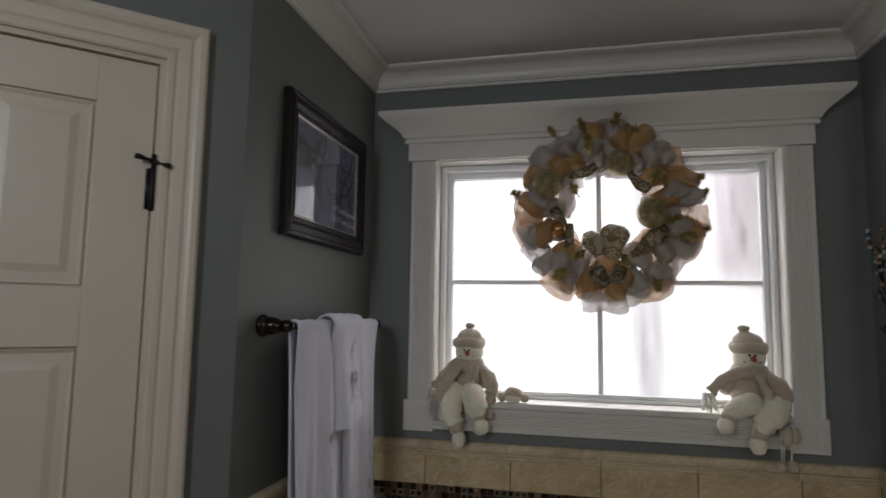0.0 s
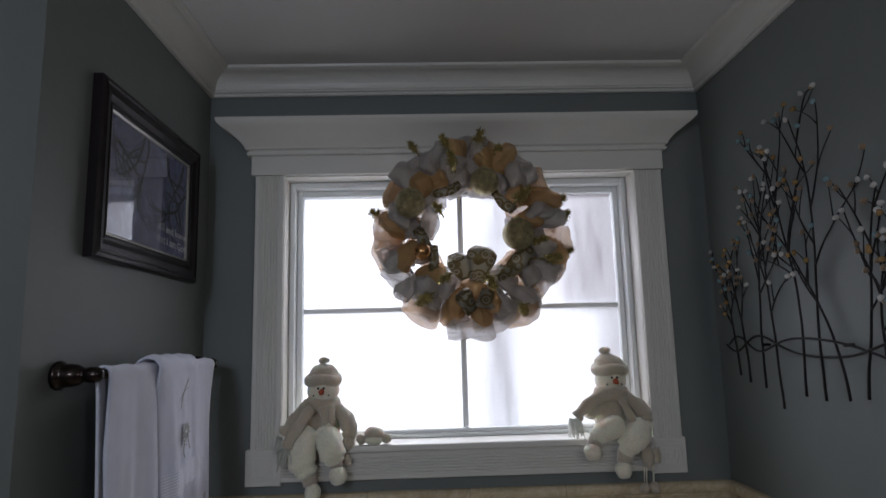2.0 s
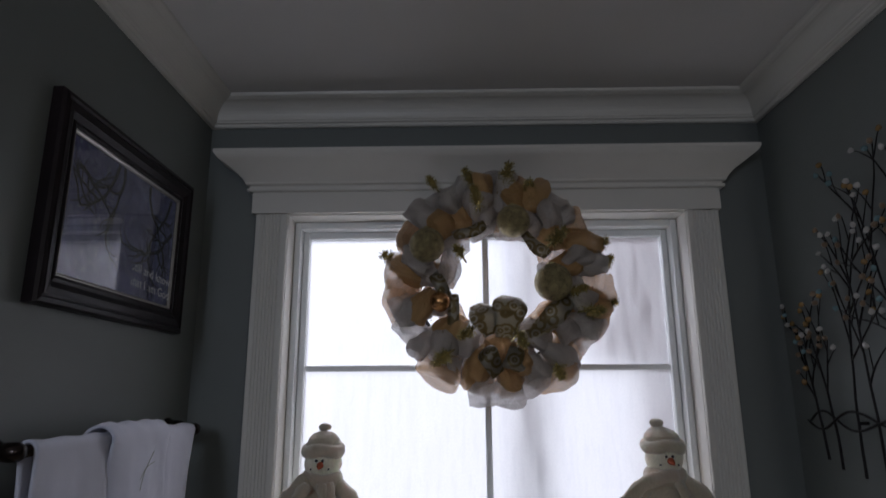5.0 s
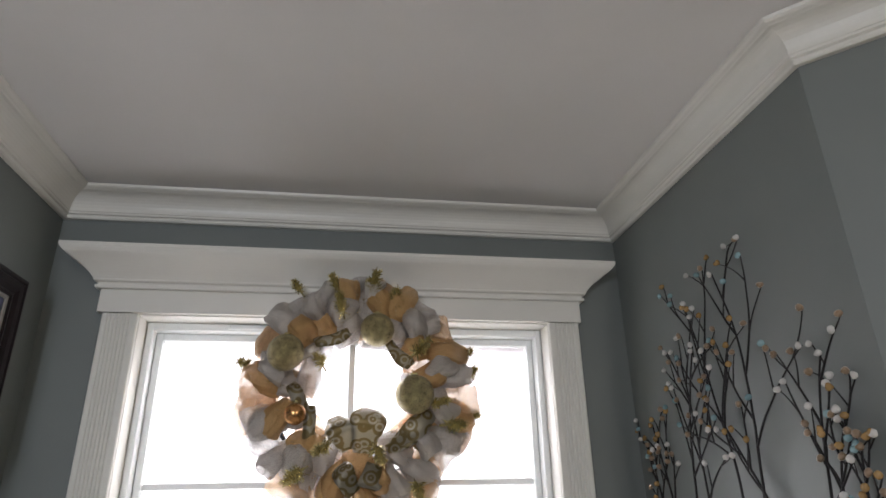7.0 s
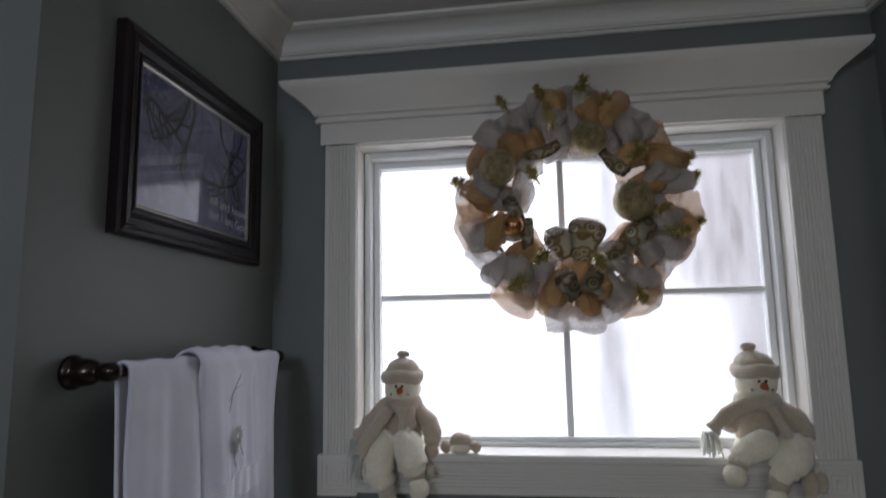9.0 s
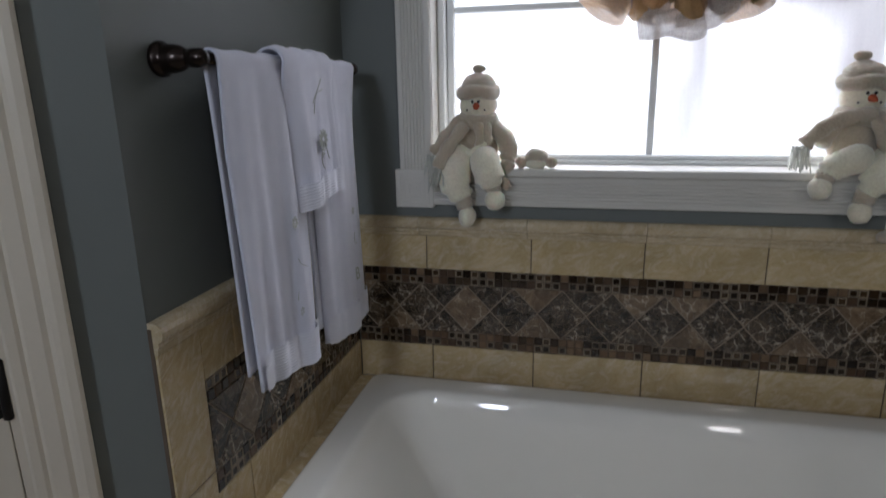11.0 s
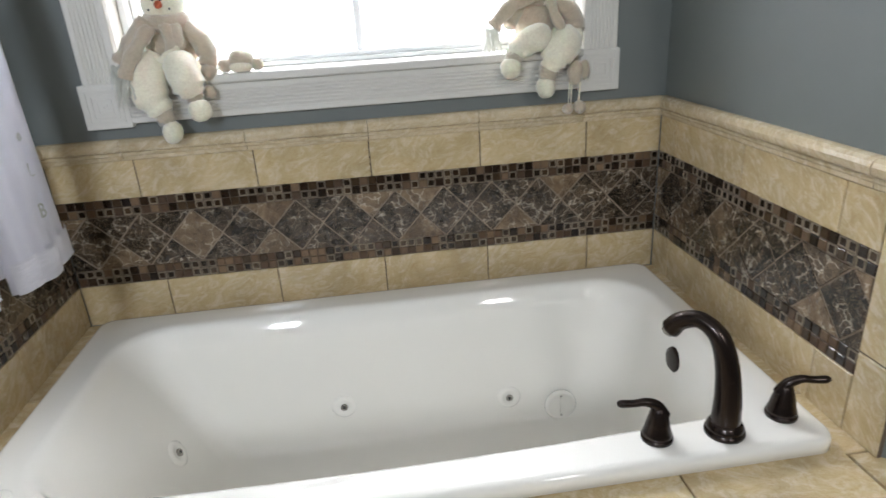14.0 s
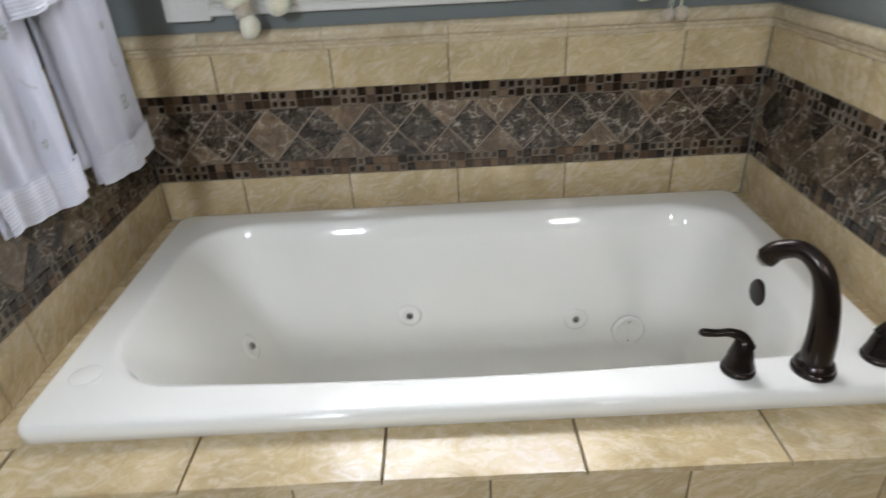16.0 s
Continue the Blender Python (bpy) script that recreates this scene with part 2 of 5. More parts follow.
def tube(bm, pts, radii, k=8, mat=0, caps=True):
    """A round tube along points, with a radius for each."""
    pts = [Vector(p) for p in pts]
    if not isinstance(radii, (list, tuple)):
        radii = [radii] * len(pts)
    rings, side = [], None
    for i, p in enumerate(pts):
        d = (pts[min(i + 1, len(pts) - 1)] - pts[max(i - 1, 0)]).normalized()
        if side is None:
            side = d.orthogonal().normalized()
        side = (side - d * side.dot(d)).normalized()
        up = d.cross(side)
        rings.append([p + radii[i] * (math.cos(a) * side + math.sin(a) * up) for a in (2 * math.pi * j / k for j in range(k))])
    return skin(bm, rings, True, caps, caps, mat)


def lathe(bm, prof, m=Matrix(), k=24, mat=0):
    """Turns a profile of (radius, height) round z, then moves it by m."""
    rings = [[m @ Vector((r * math.cos(a), r * math.sin(a), z)) for a in (2 * math.pi * j / k for j in range(k))] for r, z in prof]
    return skin(bm, rings, True, True, True, mat)


def ball(bm, c, r, k=14, mat=0, scale=(1, 1, 1), turn=None, lumps=0.0):
    m = Matrix.Translation(c) @ (turn if turn else Matrix()) @ Matrix.Diagonal((r * scale[0], r * scale[1], r * scale[2], 1))
    made = bmesh.ops.create_uvsphere(bm, u_segments=k, v_segments=max(6, k * 2 // 3), radius=1.0, matrix=m)
    for v in made["verts"]:
        if lumps:
            v.co += (v.co - Vector(c)).normalized() * lumps * noise.noise(v.co * 26)
        for f in v.link_faces:
            f.material_index = mat
    return made["verts"]


def smooth_path(pts, steps=6):
    """Catmull-Rom points through the given ones."""
    p = [Vector(q) for q in pts]
    p = [2 * p[0] - p[1], *p, 2 * p[-1] - p[-2]]
    out = []
    for a, b2, c, d in zip(p, p[1:], p[2:], p[3:]):
        for i in range(steps):
            t = i / steps
            out.append(0.5 * (2 * b2 + (c - a) * t + (2 * a - 5 * b2 + 4 * c - d) * t * t + (3 * b2 - a - 3 * c + d) * t ** 3))
    return [*out, p[-2]]


def writing(text, size, m, material, parent, depth=0.0004, name="lettering"):
    cu = bpy.data.curves.new(name, "FONT")
    cu.body, cu.size, cu.extrude, cu.align_x = text, size, depth, "LEFT"
    tmp = new("lettering_source", cu)
    me = bpy.data.meshes.new_from_object(tmp.evaluated_get(bpy.context.evaluated_depsgraph_get()))
    bpy.data.objects.remove(tmp)
    bpy.data.curves.remove(cu)
    me.materials.clear()
    me.materials.append(material)
    ob = new(name, me)
    ob.parent = parent
    ob.matrix_local = m
    return ob


def thing(name, label, category, loc=(0, 0, 0), group="", kind=""):
    """An empty at a thing's base."""
    ob = new(name)
    ob.location = loc
    ob.empty_display_size = 0.05
    return tagged(ob, label, category, group, kind)


def local(bm, loc):
    bmesh.ops.translate(bm, verts=bm.verts, vec=-Vector(loc))
    return bm


# ---- structure ----
PLAN = [(-0.85, 0.01), (0.85, 0.01), (0.85, -0.90), (1.75, -1.80), (1.75, -3.00), (-1.75, -3.00), (-1.75, -1.80), (-0.85, -0.90)]
HIGH, THICK = 2.44, 0.16


def inset(d):
    """The plan's corners moved inwards by d."""
    out, k = [], len(PLAN)
    for i in range(k):
        p, q, r = (Vector(PLAN[j % k]) for j in (i - 1, i, i + 1))
        a, b2 = (q - p).normalized(), (r - q).normalized()
        na, nb = Vector((a.y, -a.x)), Vector((b2.y, -b2.x))
        out.append(q + (na + nb) * d / (1 + na.dot(nb)))
    return out


OUT = inset(-THICK)


def wall(name, i, label, holes=()):
    """A wall between corners i and i + 1, with openings (from, to, sill, head) along it."""
    k = len(PLAN)
    a, b2, ao, bo = Vector(PLAN[i]), Vector(PLAN[(i + 1) % k]), OUT[i], OUT[(i + 1) % k]
    length = (b2 - a).length
    bm = bmesh.new()

    def slab(s0, s1, z0, z1):
        i0, i1 = a.lerp(b2, s0 / length), a.lerp(b2, s1 / length)
        nrm = Vector(((b2 - a).y, -(b2 - a).x)).normalized() * -THICK
        o0, o1 = (ao if s0 == 0 else i0 + nrm), (bo if s1 == length else i1 + nrm)
        ring = [i0, i1, o1, o0]
        skin(bm, [[(p.x, p.y, z) for p in ring] for z in (z0, z1)], True, True, True)

    s = 0
    for s0, s1, z0, z1 in holes:
        slab(s, s0, 0, HIGH)
        if z0 > 0:
            slab(s0, s1, 0, z0)
        slab(s0, s1, z1, HIGH)
        s = s1
    slab(s, length, 0, HIGH)
    bmesh.ops.recalc_face_normals(bm, faces=bm.faces)
    return tagged(part(name, bm, WALL), label, "wall", kind="structure")


GREY = "smooth wall painted blue-grey"
wall("wall_north", 0, "blue-grey painted wall round the tub window", [(0.25, 1.45, 1.16, 2.075)])
wall("wall_east", 1, "blue-grey painted alcove wall with metal branch art")
wall("wall_northeast", 2, GREY)
wall("wall_side_east", 3, GREY)
wall("wall_south", 4, GREY + " with two small windows", [(0.58, 1.08, 1.30, 2.30), (2.31, 2.81, 1.30, 2.30)])
wall("wall_side_west", 5, GREY)
wall("wall_northwest", 6, "blue-grey painted angled wall with a white door", [(1.2728 - 0.965, 1.2728 - 0.185, 0, 2.07)])
wall("wall_west", 7, "blue-grey painted alcove wall with picture and towel bar")

bm = bmesh.new()
skin(bm, [[(p.x, p.y, z) for p in OUT] for z in (-0.1, 0.0)], True, True, True)
bmesh.ops.recalc_face_normals(bm, faces=bm.faces)
tagged(part("floor", bm, FLOOR), "beige tiled bathroom floor", "floor", kind="structure")
bm = bmesh.new()
skin(bm, [[(p.x, p.y, z) for p in OUT] for z in (HIGH, HIGH + 0.1)], True, True, True)
bmesh.ops.recalc_face_normals(bm, faces=bm.faces)
tagged(part("ceiling", bm, CEIL), "flat white painted ceiling", "ceiling", kind="structure")

# crown moulding: cove between two beads, mitred round the room
PROFILE = [(0.0, 2.353), (0.011, 2.353), (0.014, 2.357), (0.014, 2.364), (0.020, 2.367), (0.020, 2.372)]
PROFILE += [(0.022 + 0.043 * (1 - math.cos(a)), 2.374 + 0.050 * math.sin(a)) for a in (radians(11.25 * i) for i in range(9))]
PROFILE += [(0.068, 2.426), (0.074, 2.428), (0.079, 2.432), (0.081, 2.4385), (0.0, 2.4385)]
bm = bmesh.new()
rings = [inset(d) for d, z in PROFILE]
skin(bm, [[(r[i].x, r[i].y, z) for r, (d, z) in zip(rings, PROFILE)] for i in (*range(len(PLAN)), 0)], True)
bmesh.ops.recalc_face_normals(bm, faces=bm.faces)
tagged(part("trim", bm, TRIM), "white painted crown moulding with a cove", "crown moulding", kind="structure")

# ---- the tub window ----
win = thing("window_1", "white trimmed window with obscure glass, fluted casing", "window", (0, 0.01, 1.07), kind="structure")
WB = (0, 0.01, 1.07)


def wpart(name, bm, material, label=""):
    bmesh.ops.recalc_face_normals(bm, faces=bm.faces)
    return part(name, local(bm, WB), material, win, label)


def fluted(along, a0, a1, b0, b1, y, count):
    """A flat casing with shallow round flutes; along: 'z' upright or 'x' lying."""
    bm = bmesh.new()
    width = b1 - b0
    prof = [(b0, y + 0.022), (b0, y + 0.003), (b0 + 0.003, y)]
    margin, step = 0.014, (width - 0.028) / count
    for i in range(count):
        c0 = b0 + margin + i * step
        prof += [(c0 + step * 0.10, y), (c0 + step * 0.20, y + 0.0032), (c0 + step * 0.5, y + 0.0048), (c0 + step * 0.80, y + 0.0032), (c0 + step * 0.90, y)]
    prof += [(b1 - 0.003, y), (b1, y + 0.003), (b1, y + 0.022)]
    rings = [[((b, yy, a) if along == "z" else (a, yy, b)) for b, yy in prof] for a in (a0, a1)]
    skin(bm, rings, True, True, True)
    return bm


for s in (-1, 1):
    off = 0.006 if s < 0 else 0.0
    lo, hi = sorted((s * 0.597 + off, s * 0.692 + off))
    wpart("casing", fluted("z", 1.178, 2.068, lo, hi, -0.013, 7), TRIM, "fluted upright casing")
    bm = bmesh.new()
    lo, hi = sorted((s * 0.588, s * 0.700))
    box(bm, lo, hi, -0.016, 0.009, 1.070, 1.180, 0.003)
    for i in range(4):
        d = 0.012 + i * 0.012
        for x0, x1, z0, z1 in ((lo + d, hi - d, 1.180 - d - 0.005, 1.180 - d), (lo + d, hi - d, 1.070 + d, 1.070 + d + 0.005), (lo + d, lo + d + 0.005, 1.070 + d + 0.005, 1.175 - d), (hi - d - 0.005, hi - d, 1.070 + d + 0.005, 1.175 - d)):
            box(bm, x0, x1, -0.0195, -0.014, z0, z1)
    wpart("corner_block", bm, TRIM, "corner block with nested squares")
wpart("apron", fluted("x", -0.588, 0.588, 1.079, 1.163, -0.013, 6), TRIM, "fluted apron under the sill")
bm = bmesh.new()
box(bm, -0.596, 0.596, -0.026, 0.125, 1.163, 1.1855, 0.006, 3)
wpart("window_sill", bm, TRIM)
bm = bmesh.new()
box(bm, -0.700, 0.700, -0.016, 0.009, 2.070, 2.136, 0.002)
wpart("frieze", bm, TRIM)
# cornice with returns
bm = bmesh.new()
CORN = [(0.000, 2.136), (0.010, 2.136), (0.014, 2.139), (0.014, 2.146), (0.008, 2.148), (0.008, 2.154), (0.018, 2.157), (0.020, 2.160)]
CORN += [(0.020 + 0.062 * (0.55 * t + 0.45 * t * t), 2.163 + 0.055 * t) for t in (i / 8 for i in range(9))]
CORN += [(0.085, 2.220), (0.090, 2.224), (0.096, 2.231), (0.100, 2.238), (0.100, 2.247), (0.0, 2.247)]
rows = [[(-0.700 - d, 0.0095, z) for d, z in CORN], [(-0.700 - d, -0.014 - 0.8 * d, z) for d, z in CORN], [(0.700 + d, -0.014 - 0.8 * d, z) for d, z in CORN], [(0.700 + d, 0.0095, z) for d, z in CORN]]
skin(bm, rows, False)
bm.faces.new([bm.verts.new(p) for p in ((-0.8, 0.0095, 2.247), (-0.8, -0.094, 2.247), (0.8, -0.094, 2.247), (0.8, 0.0095, 2.247))])
bmesh.ops.remove_doubles(bm, verts=bm.verts, dist=0.0002)
wpart("cornice", bm, TRIM, "flared cornice over the window")
# jambs
for name, c in (("jamb", (-0.5940, -0.5895, -0.0, 0.165, 1.186, 2.068)), ("jamb", (0.5955, 0.600, -0.0, 0.165, 1.186, 2.068)), ("head_jamb", (-0.5895, 0.5955, -0.0, 0.165, 2.0655, 2.074))):
    bm = bmesh.new()
    box(bm, *c)
    wpart(name, bm, TRIM)
# stepped vinyl frame and sash
for name, c in (
    ("outer_frame", (-0.5890, -0.5700, 0.072, 0.16, 1.186, 2.065)),
    ("outer_frame", (0.576, 0.595, 0.072, 0.16, 1.186, 2.065)),
    ("outer_frame", (-0.570, 0.576, 0.072, 0.16, 2.043, 2.065)),
    ("outer_frame", (-0.570, 0.576, 0.100, 0.16, 1.186, 1.199)),
    ("sash_stile", (-0.5695, -0.5500, 0.110, 0.15, 1.1995, 2.0425)),
    ("sash_stile", (0.556, 0.5755, 0.110, 0.15, 1.1995, 2.0425)),
    ("sash_rail", (-0.5495, 0.5555, 0.110, 0.15, 2.021, 2.0425)),
    ("sash_rail", (-0.5495, 0.5555, 0.110, 0.15, 1.1995, 1.212)),
    ("muntin", (-0.004, 0.014, 0.122, 0.142, 1.2125, 2.0205)),
    ("muntin", (-0.5495, -0.0045, 0.122, 0.142, 1.609, 1.626)),
    ("muntin", (0.0145, 0.5555, 0.122, 0.142, 1.609, 1.626)),
    ("tilt_latch", (-0.36, -0.20, 0.064, 0.0715, 2.047, 2.057)),
):
    bm = bmesh.new()
    box(bm, *c, 0.003)
    wpart(name, bm, VINYL)
for x0, x1 in ((-0.5495, -0.0045), (0.0145, 0.5555)):
    for z0, z1 in ((1.2125, 1.6085), (1.6265, 2.0205)):
        bm = bmesh.new()
        box(bm, x0, x1, 0.130, 0.134, z0, z1)
        wpart("pane", bm, PANE, "wet obscure glass").visible_shadow = False
for k, x in enumerate((-1.01, 0.72)):
    w2 = thing("window_%d" % (k + 2), "small white framed window in the rear wall", "window", (x + 0.05, -3.0, 1.30), kind="structure")
    for x0, x1, z0, z1 in ((0, 0.04, 0, 1.0), (0.46, 0.5, 0, 1.0), (0.04, 0.46, 0, 0.04), (0.04, 0.46, 0.96, 1.0)):
        boxed("window_frame", x0 - 0.25 + 0.15, x1 - 0.25 + 0.15, -0.10, 0.012, z0, z1, TRIM, w2, 0.003)

# ---- outside the window ----
BRICK = surf("pale_brick", (0.24, 0.13, 0.125), 0.9, 0.2, 6, 60, 0.4, 0.004)
POST = surf("brown_downspout", (0.15, 0.055, 0.036), 0.6, 0.15, 6, 60, 0.2, 0.002)
GROUND = surf("winter_lawn", (0.30, 0.29, 0.24), 0.95, 0.25, 1.5, 20, 0.4, 0.01)
bm = bmesh.new()
skin(bm, [[(-60, 0.2, -0.4), (60, 0.2, -0.4)], [(-60, 80, -0.4), (60, 80, -0.4)]], False)
tagged(part("ground", bm, GROUND), "pale winter lawn outside the window", "ground", kind="structure")
house = thing("neighbour_house", "brick house with pale siding and brown downspout outside", "house", (1.4, 1.5, -0.4))
boxed("brick_wall", -0.42, 1.6, 0.0, 0.3, 0.0, 2.10, BRICK, house, label="pink-brown brick wall")
boxed("upper_wall", -0.70, 1.6, -0.06, 0.3, 2.103, 3.6, BRICK, house, label="overhanging brick upper wall")
boxed("downspout", -1.19, -1.03, -0.14, -0.03, 0, 3.0, POST, house, 0.015, "brown downspout")
boxed("bracket", -1.10, -0.60, -0.10, -0.08, 2.9, 2.93, POST, house)

# ---- tub and deck ----
DECK, RIM = 0.520, 0.558


def rounded(x0, x1, y0, y1, right, z, bow=0.0, seg=10, side=12, left=None):
    """A rounded rectangle of points; bow: how far the front side (low y) swells; left: the corner radius at that end."""
    left = right if left is None else left
    pts = []
    for cx, cy, r, a0, nx, ny in ((x1 - right, y1 - right, right, 0, x0 + left, y1), (x0 + left, y1 - left, left, 90, x0, y0 + left), (x0 + left, y0 + left, left, 180, x1 - right, y0), (x1 - right, y0 + right, right, 270, x1, y1 - right)):
        for i in range(seg + 1):
            a = radians(a0 + 90 * i / seg)
            pts.append(Vector((cx + r * math.cos(a), cy + r * math.sin(a), z)))
        last = pts[-1].copy()
        for i in range(1, side):
            pts.append(last.lerp(Vector((nx, ny, z)), i / side))
    xm, xh = (x0 + x1) / 2, (x1 - x0) / 2
    for p in pts:
        low = max(0.0, min(1.0, ((y0 + y1) / 2 - p.y) / ((y1 - y0) / 2)))
        p.y -= bow * low * low * max(0.0, 1 - ((p.x - xm) / xh) ** 2)
    return pts


tub = thing("bathtub", "white glossy drop-in whirlpool bathtub set in a tiled deck", "bathtub", (0, -0.46, DECK))
TO = (0, -0.46, DECK)
bm = bmesh.new()
rings = [rounded(-0.780, 0.785, -0.872, -0.052, 0.030, z) for z in (DECK + 0.001,)]
rings += [rounded(-0.781 + d, 0.786 - d, -0.878 + d, -0.050 - d, 0.034, z) for d, z in ((0.0, 0.524), (0.0, 0.545), (0.003, 0.552), (0.008, 0.5565), (0.016, RIM))]
IN = (-0.690, 0.715, -0.768, -0.140)


def basin(d, z, r, bow, left=0.0, right=0.0, crease=None):
    return rounded(IN[0] + d + left, IN[1] - d - right, IN[2] + d, IN[3] - d, r, z, bow, left=crease)


rings += [
    basin(-0.016, RIM, 0.150, 0.024), basin(-0.008, 0.5570, 0.147, 0.025), basin(-0.001, 0.5535, 0.144, 0.026), basin(0.005, 0.5470, 0.141, 0.026, crease=0.136), basin(0.0103, 0.5385, 0.138, 0.026, 0.0, 0.0, 0.128), basin(0.0150, 0.5297, 0.135, 0.026, 0.001, 0.001, 0.118), basin(0.0191, 0.5206, 0.132, 0.026, 0.003, 0.002, 0.108),
    basin(0.0225, 0.5112, 0.13, 0.025, 0.006, 0.003, 0.099), basin(0.0245, 0.5016, 0.13, 0.025, 0.010, 0.004, 0.092), basin(0.0258, 0.482, 0.13, 0.024, 0.018, 0.006, 0.086), basin(0.0285, 0.42, 0.13, 0.020, 0.045, 0.012, 0.075), basin(0.0325, 0.34, 0.13, 0.015, 0.080, 0.022, 0.066), basin(0.0365, 0.26, 0.13, 0.010, 0.115, 0.032, 0.060),
    basin(0.040, 0.20, 0.12, 0.006, 0.140, 0.040, 0.056), basin(0.0415, 0.180, 0.12, 0.005, 0.149, 0.043, 0.054), basin(0.0435, 0.166, 0.12, 0.003, 0.155, 0.045, 0.053), basin(0.0475, 0.154, 0.118, 0.002, 0.161, 0.048, 0.052), basin(0.0545, 0.1445, 0.115, 0.001, 0.169, 0.053, 0.049), basin(0.064, 0.1385, 0.11, 0, 0.179, 0.060, 0.046), basin(0.076, 0.1360, 0.10, 0, 0.192, 0.068, 0.042),
    basin(0.120, 0.1350, 0.08, 0, 0.24, 0.10, 0.03), basin(0.20, 0.1345, 0.04, 0, 0.32, 0.16, 0.02),
]
skin(bm, rings, True, False, True)
bmesh.ops.recalc_face_normals(bm, faces=bm.faces)
part("shell", local(bm, TO), TUB, tub, smooth=True)


def aim(p, d):
    """A frame at p whose z axis points along d."""
    return Matrix.Translation(p) @ Vector(d).to_track_quat("Z", "Y").to_matrix().to_4x4()


CHROME = surf("brushed_steel", (0.45, 0.43, 0.40), 0.25, 0.1, 20, 200, 0.05, 0.0003, metallic=1.0)
BORE_SHADE = surf("nozzle_bore_shade", (0.02, 0.02, 0.02), 0.6, 0.1)
JETS = (((-0.146, -0.176, 0.262), (0, -1, 0.07)), ((0.336, -0.178, 0.222), (0, -1, 0.07)), ((-0.559, -0.340, 0.300), (1, 0, 0.5)))
for p, d in JETS:
    bm = bmesh.new()
    lathe(bm, [(0.036, -0.006), (0.035, 0.0015), (0.031, 0.004), (0.022, 0.006), (0.018, 0.004), (0.013, 0.003)], aim(p, d))
    bmesh.ops.recalc_face_normals(bm, faces=bm.faces)
    jet = part("water_jet", local(bm, TO), TUB, tub, smooth=True)
    bm = bmesh.new()
    lathe(bm, [(0.0105, 0.004), (0.0105, 0.0085), (0.007, 0.010), (0.004, 0.0065)], aim(p, d), 16)
    bmesh.ops.recalc_face_normals(bm, faces=bm.faces)
    part("nozzle", local(bm, TO), CHROME, jet, "steel nozzle", smooth=True)
    # no real hole: a solid near-black disc paints the shade inside the nozzle
    bm = bmesh.new()
    lathe(bm, [(0.0036, 0.0095), (0.0036, 0.0108), (0.001, 0.0108)], aim(p, d), 12)
    part("opening", local(bm, TO), BORE_SHADE, jet)
m = aim((0.490, -0.186, 0.180), (0, -1, 0.09))
bm = bmesh.new()
lathe(bm, [(0.048, 0.0), (0.048, 0.007), (0.045, 0.011), (0.039, 0.013), (0.037, 0.011), (0.012, 0.011), (0.001, 0.011)], m, 32)
bmesh.ops.recalc_face_normals(bm, faces=bm.faces)
suction = part("suction_cover", local(bm, TO), TUB, tub, smooth=True)
bm = bmesh.new()
box(bm, -0.0035, 0.0035, -0.026, 0.026, 0.011, 0.015, 0.001)
bm.transform(m)
part("grip_bar", local(bm, TO), TUB, suction)
for s in (-1, 1):
    bm = bmesh.new()
    lathe(bm, [(0.003, 0.011), (0.003, 0.0125), (0.0005, 0.0125)], m @ Matrix.Translation((0, s * 0.031, 0)), 10)
    part("screw", local(bm, TO), CHROME, suction)
m = aim((0.693, -0.462, 0.470), (-1, 0, 0.06))
bm = bmesh.new()
lathe(bm, [(0.038, 0.0), (0.038, 0.007), (0.035, 0.011), (0.026, 0.013), (0.010, 0.0135), (0.001, 0.0135)], m, 32)
bmesh.ops.recalc_face_normals(bm, faces=bm.faces)
part("overflow_plate", local(bm, TO), BRONZE, tub, "round dark bronze overflow plate", smooth=True)
bm = bmesh.new()
lathe(bm, [(0.030, -0.001), (0.029, 0.0012), (0.027, 0.0022), (0.001, 0.0026)], Matrix.Translation((-0.712, -0.745, RIM)), 28)
bmesh.ops.recalc_face_normals(bm, faces=bm.faces)
part("air_switch", local(bm, TO), TUB, tub, smooth=True)


faucet = thing("tub_faucet", "oil-rubbed bronze tub faucet with curved spout, two levers", "faucet", (0.594, -0.824, RIM))
FO = Vector((0.594, -0.824, RIM))


def handle(x, y, way):
    off = Vector((x, y, RIM)) - FO
    bm = bmesh.new()
    r = 0.029
    lathe(bm, [(r, 0), (r, 0.005), (r * 0.96, 0.007), (r * 0.90, 0.008), (r * 0.93, 0.011), (r * 0.90, 0.015), (r * 0.82, 0.020), (r * 0.74, 0.034), (r * 0.60, 0.050), (r * 0.48, 0.062), (r * 0.30, 0.070), (0.001, 0.072)], Matrix.Translation(off), 32)
    bmesh.ops.recalc_face_normals(bm, faces=bm.faces)
    base = part("handle_base", bm, BRONZE, faucet, smooth=True)
    bm = bmesh.new()
    wx, wy = way
    tube(bm, [p + off for p in smooth_path([(-0.010 * wx, -0.010 * wy, 0.048), (0.004 * wx, 0.004 * wy, 0.070), (0.026 * wx, 0.026 * wy, 0.080), (0.050 * wx, 0.050 * wy, 0.079), (0.078 * wx, 0.078 * wy, 0.081)], 6)], [0.0125 - 0.0056 * min(1, i / 15) + 0.0012 * max(0, i - 18) / 6 for i in range(23)] + [0.0068, 0.0035], 12)
    bmesh.ops.recalc_face_normals(bm, faces=bm.faces)
    part("lever", bm, BRONZE, base, smooth=True)


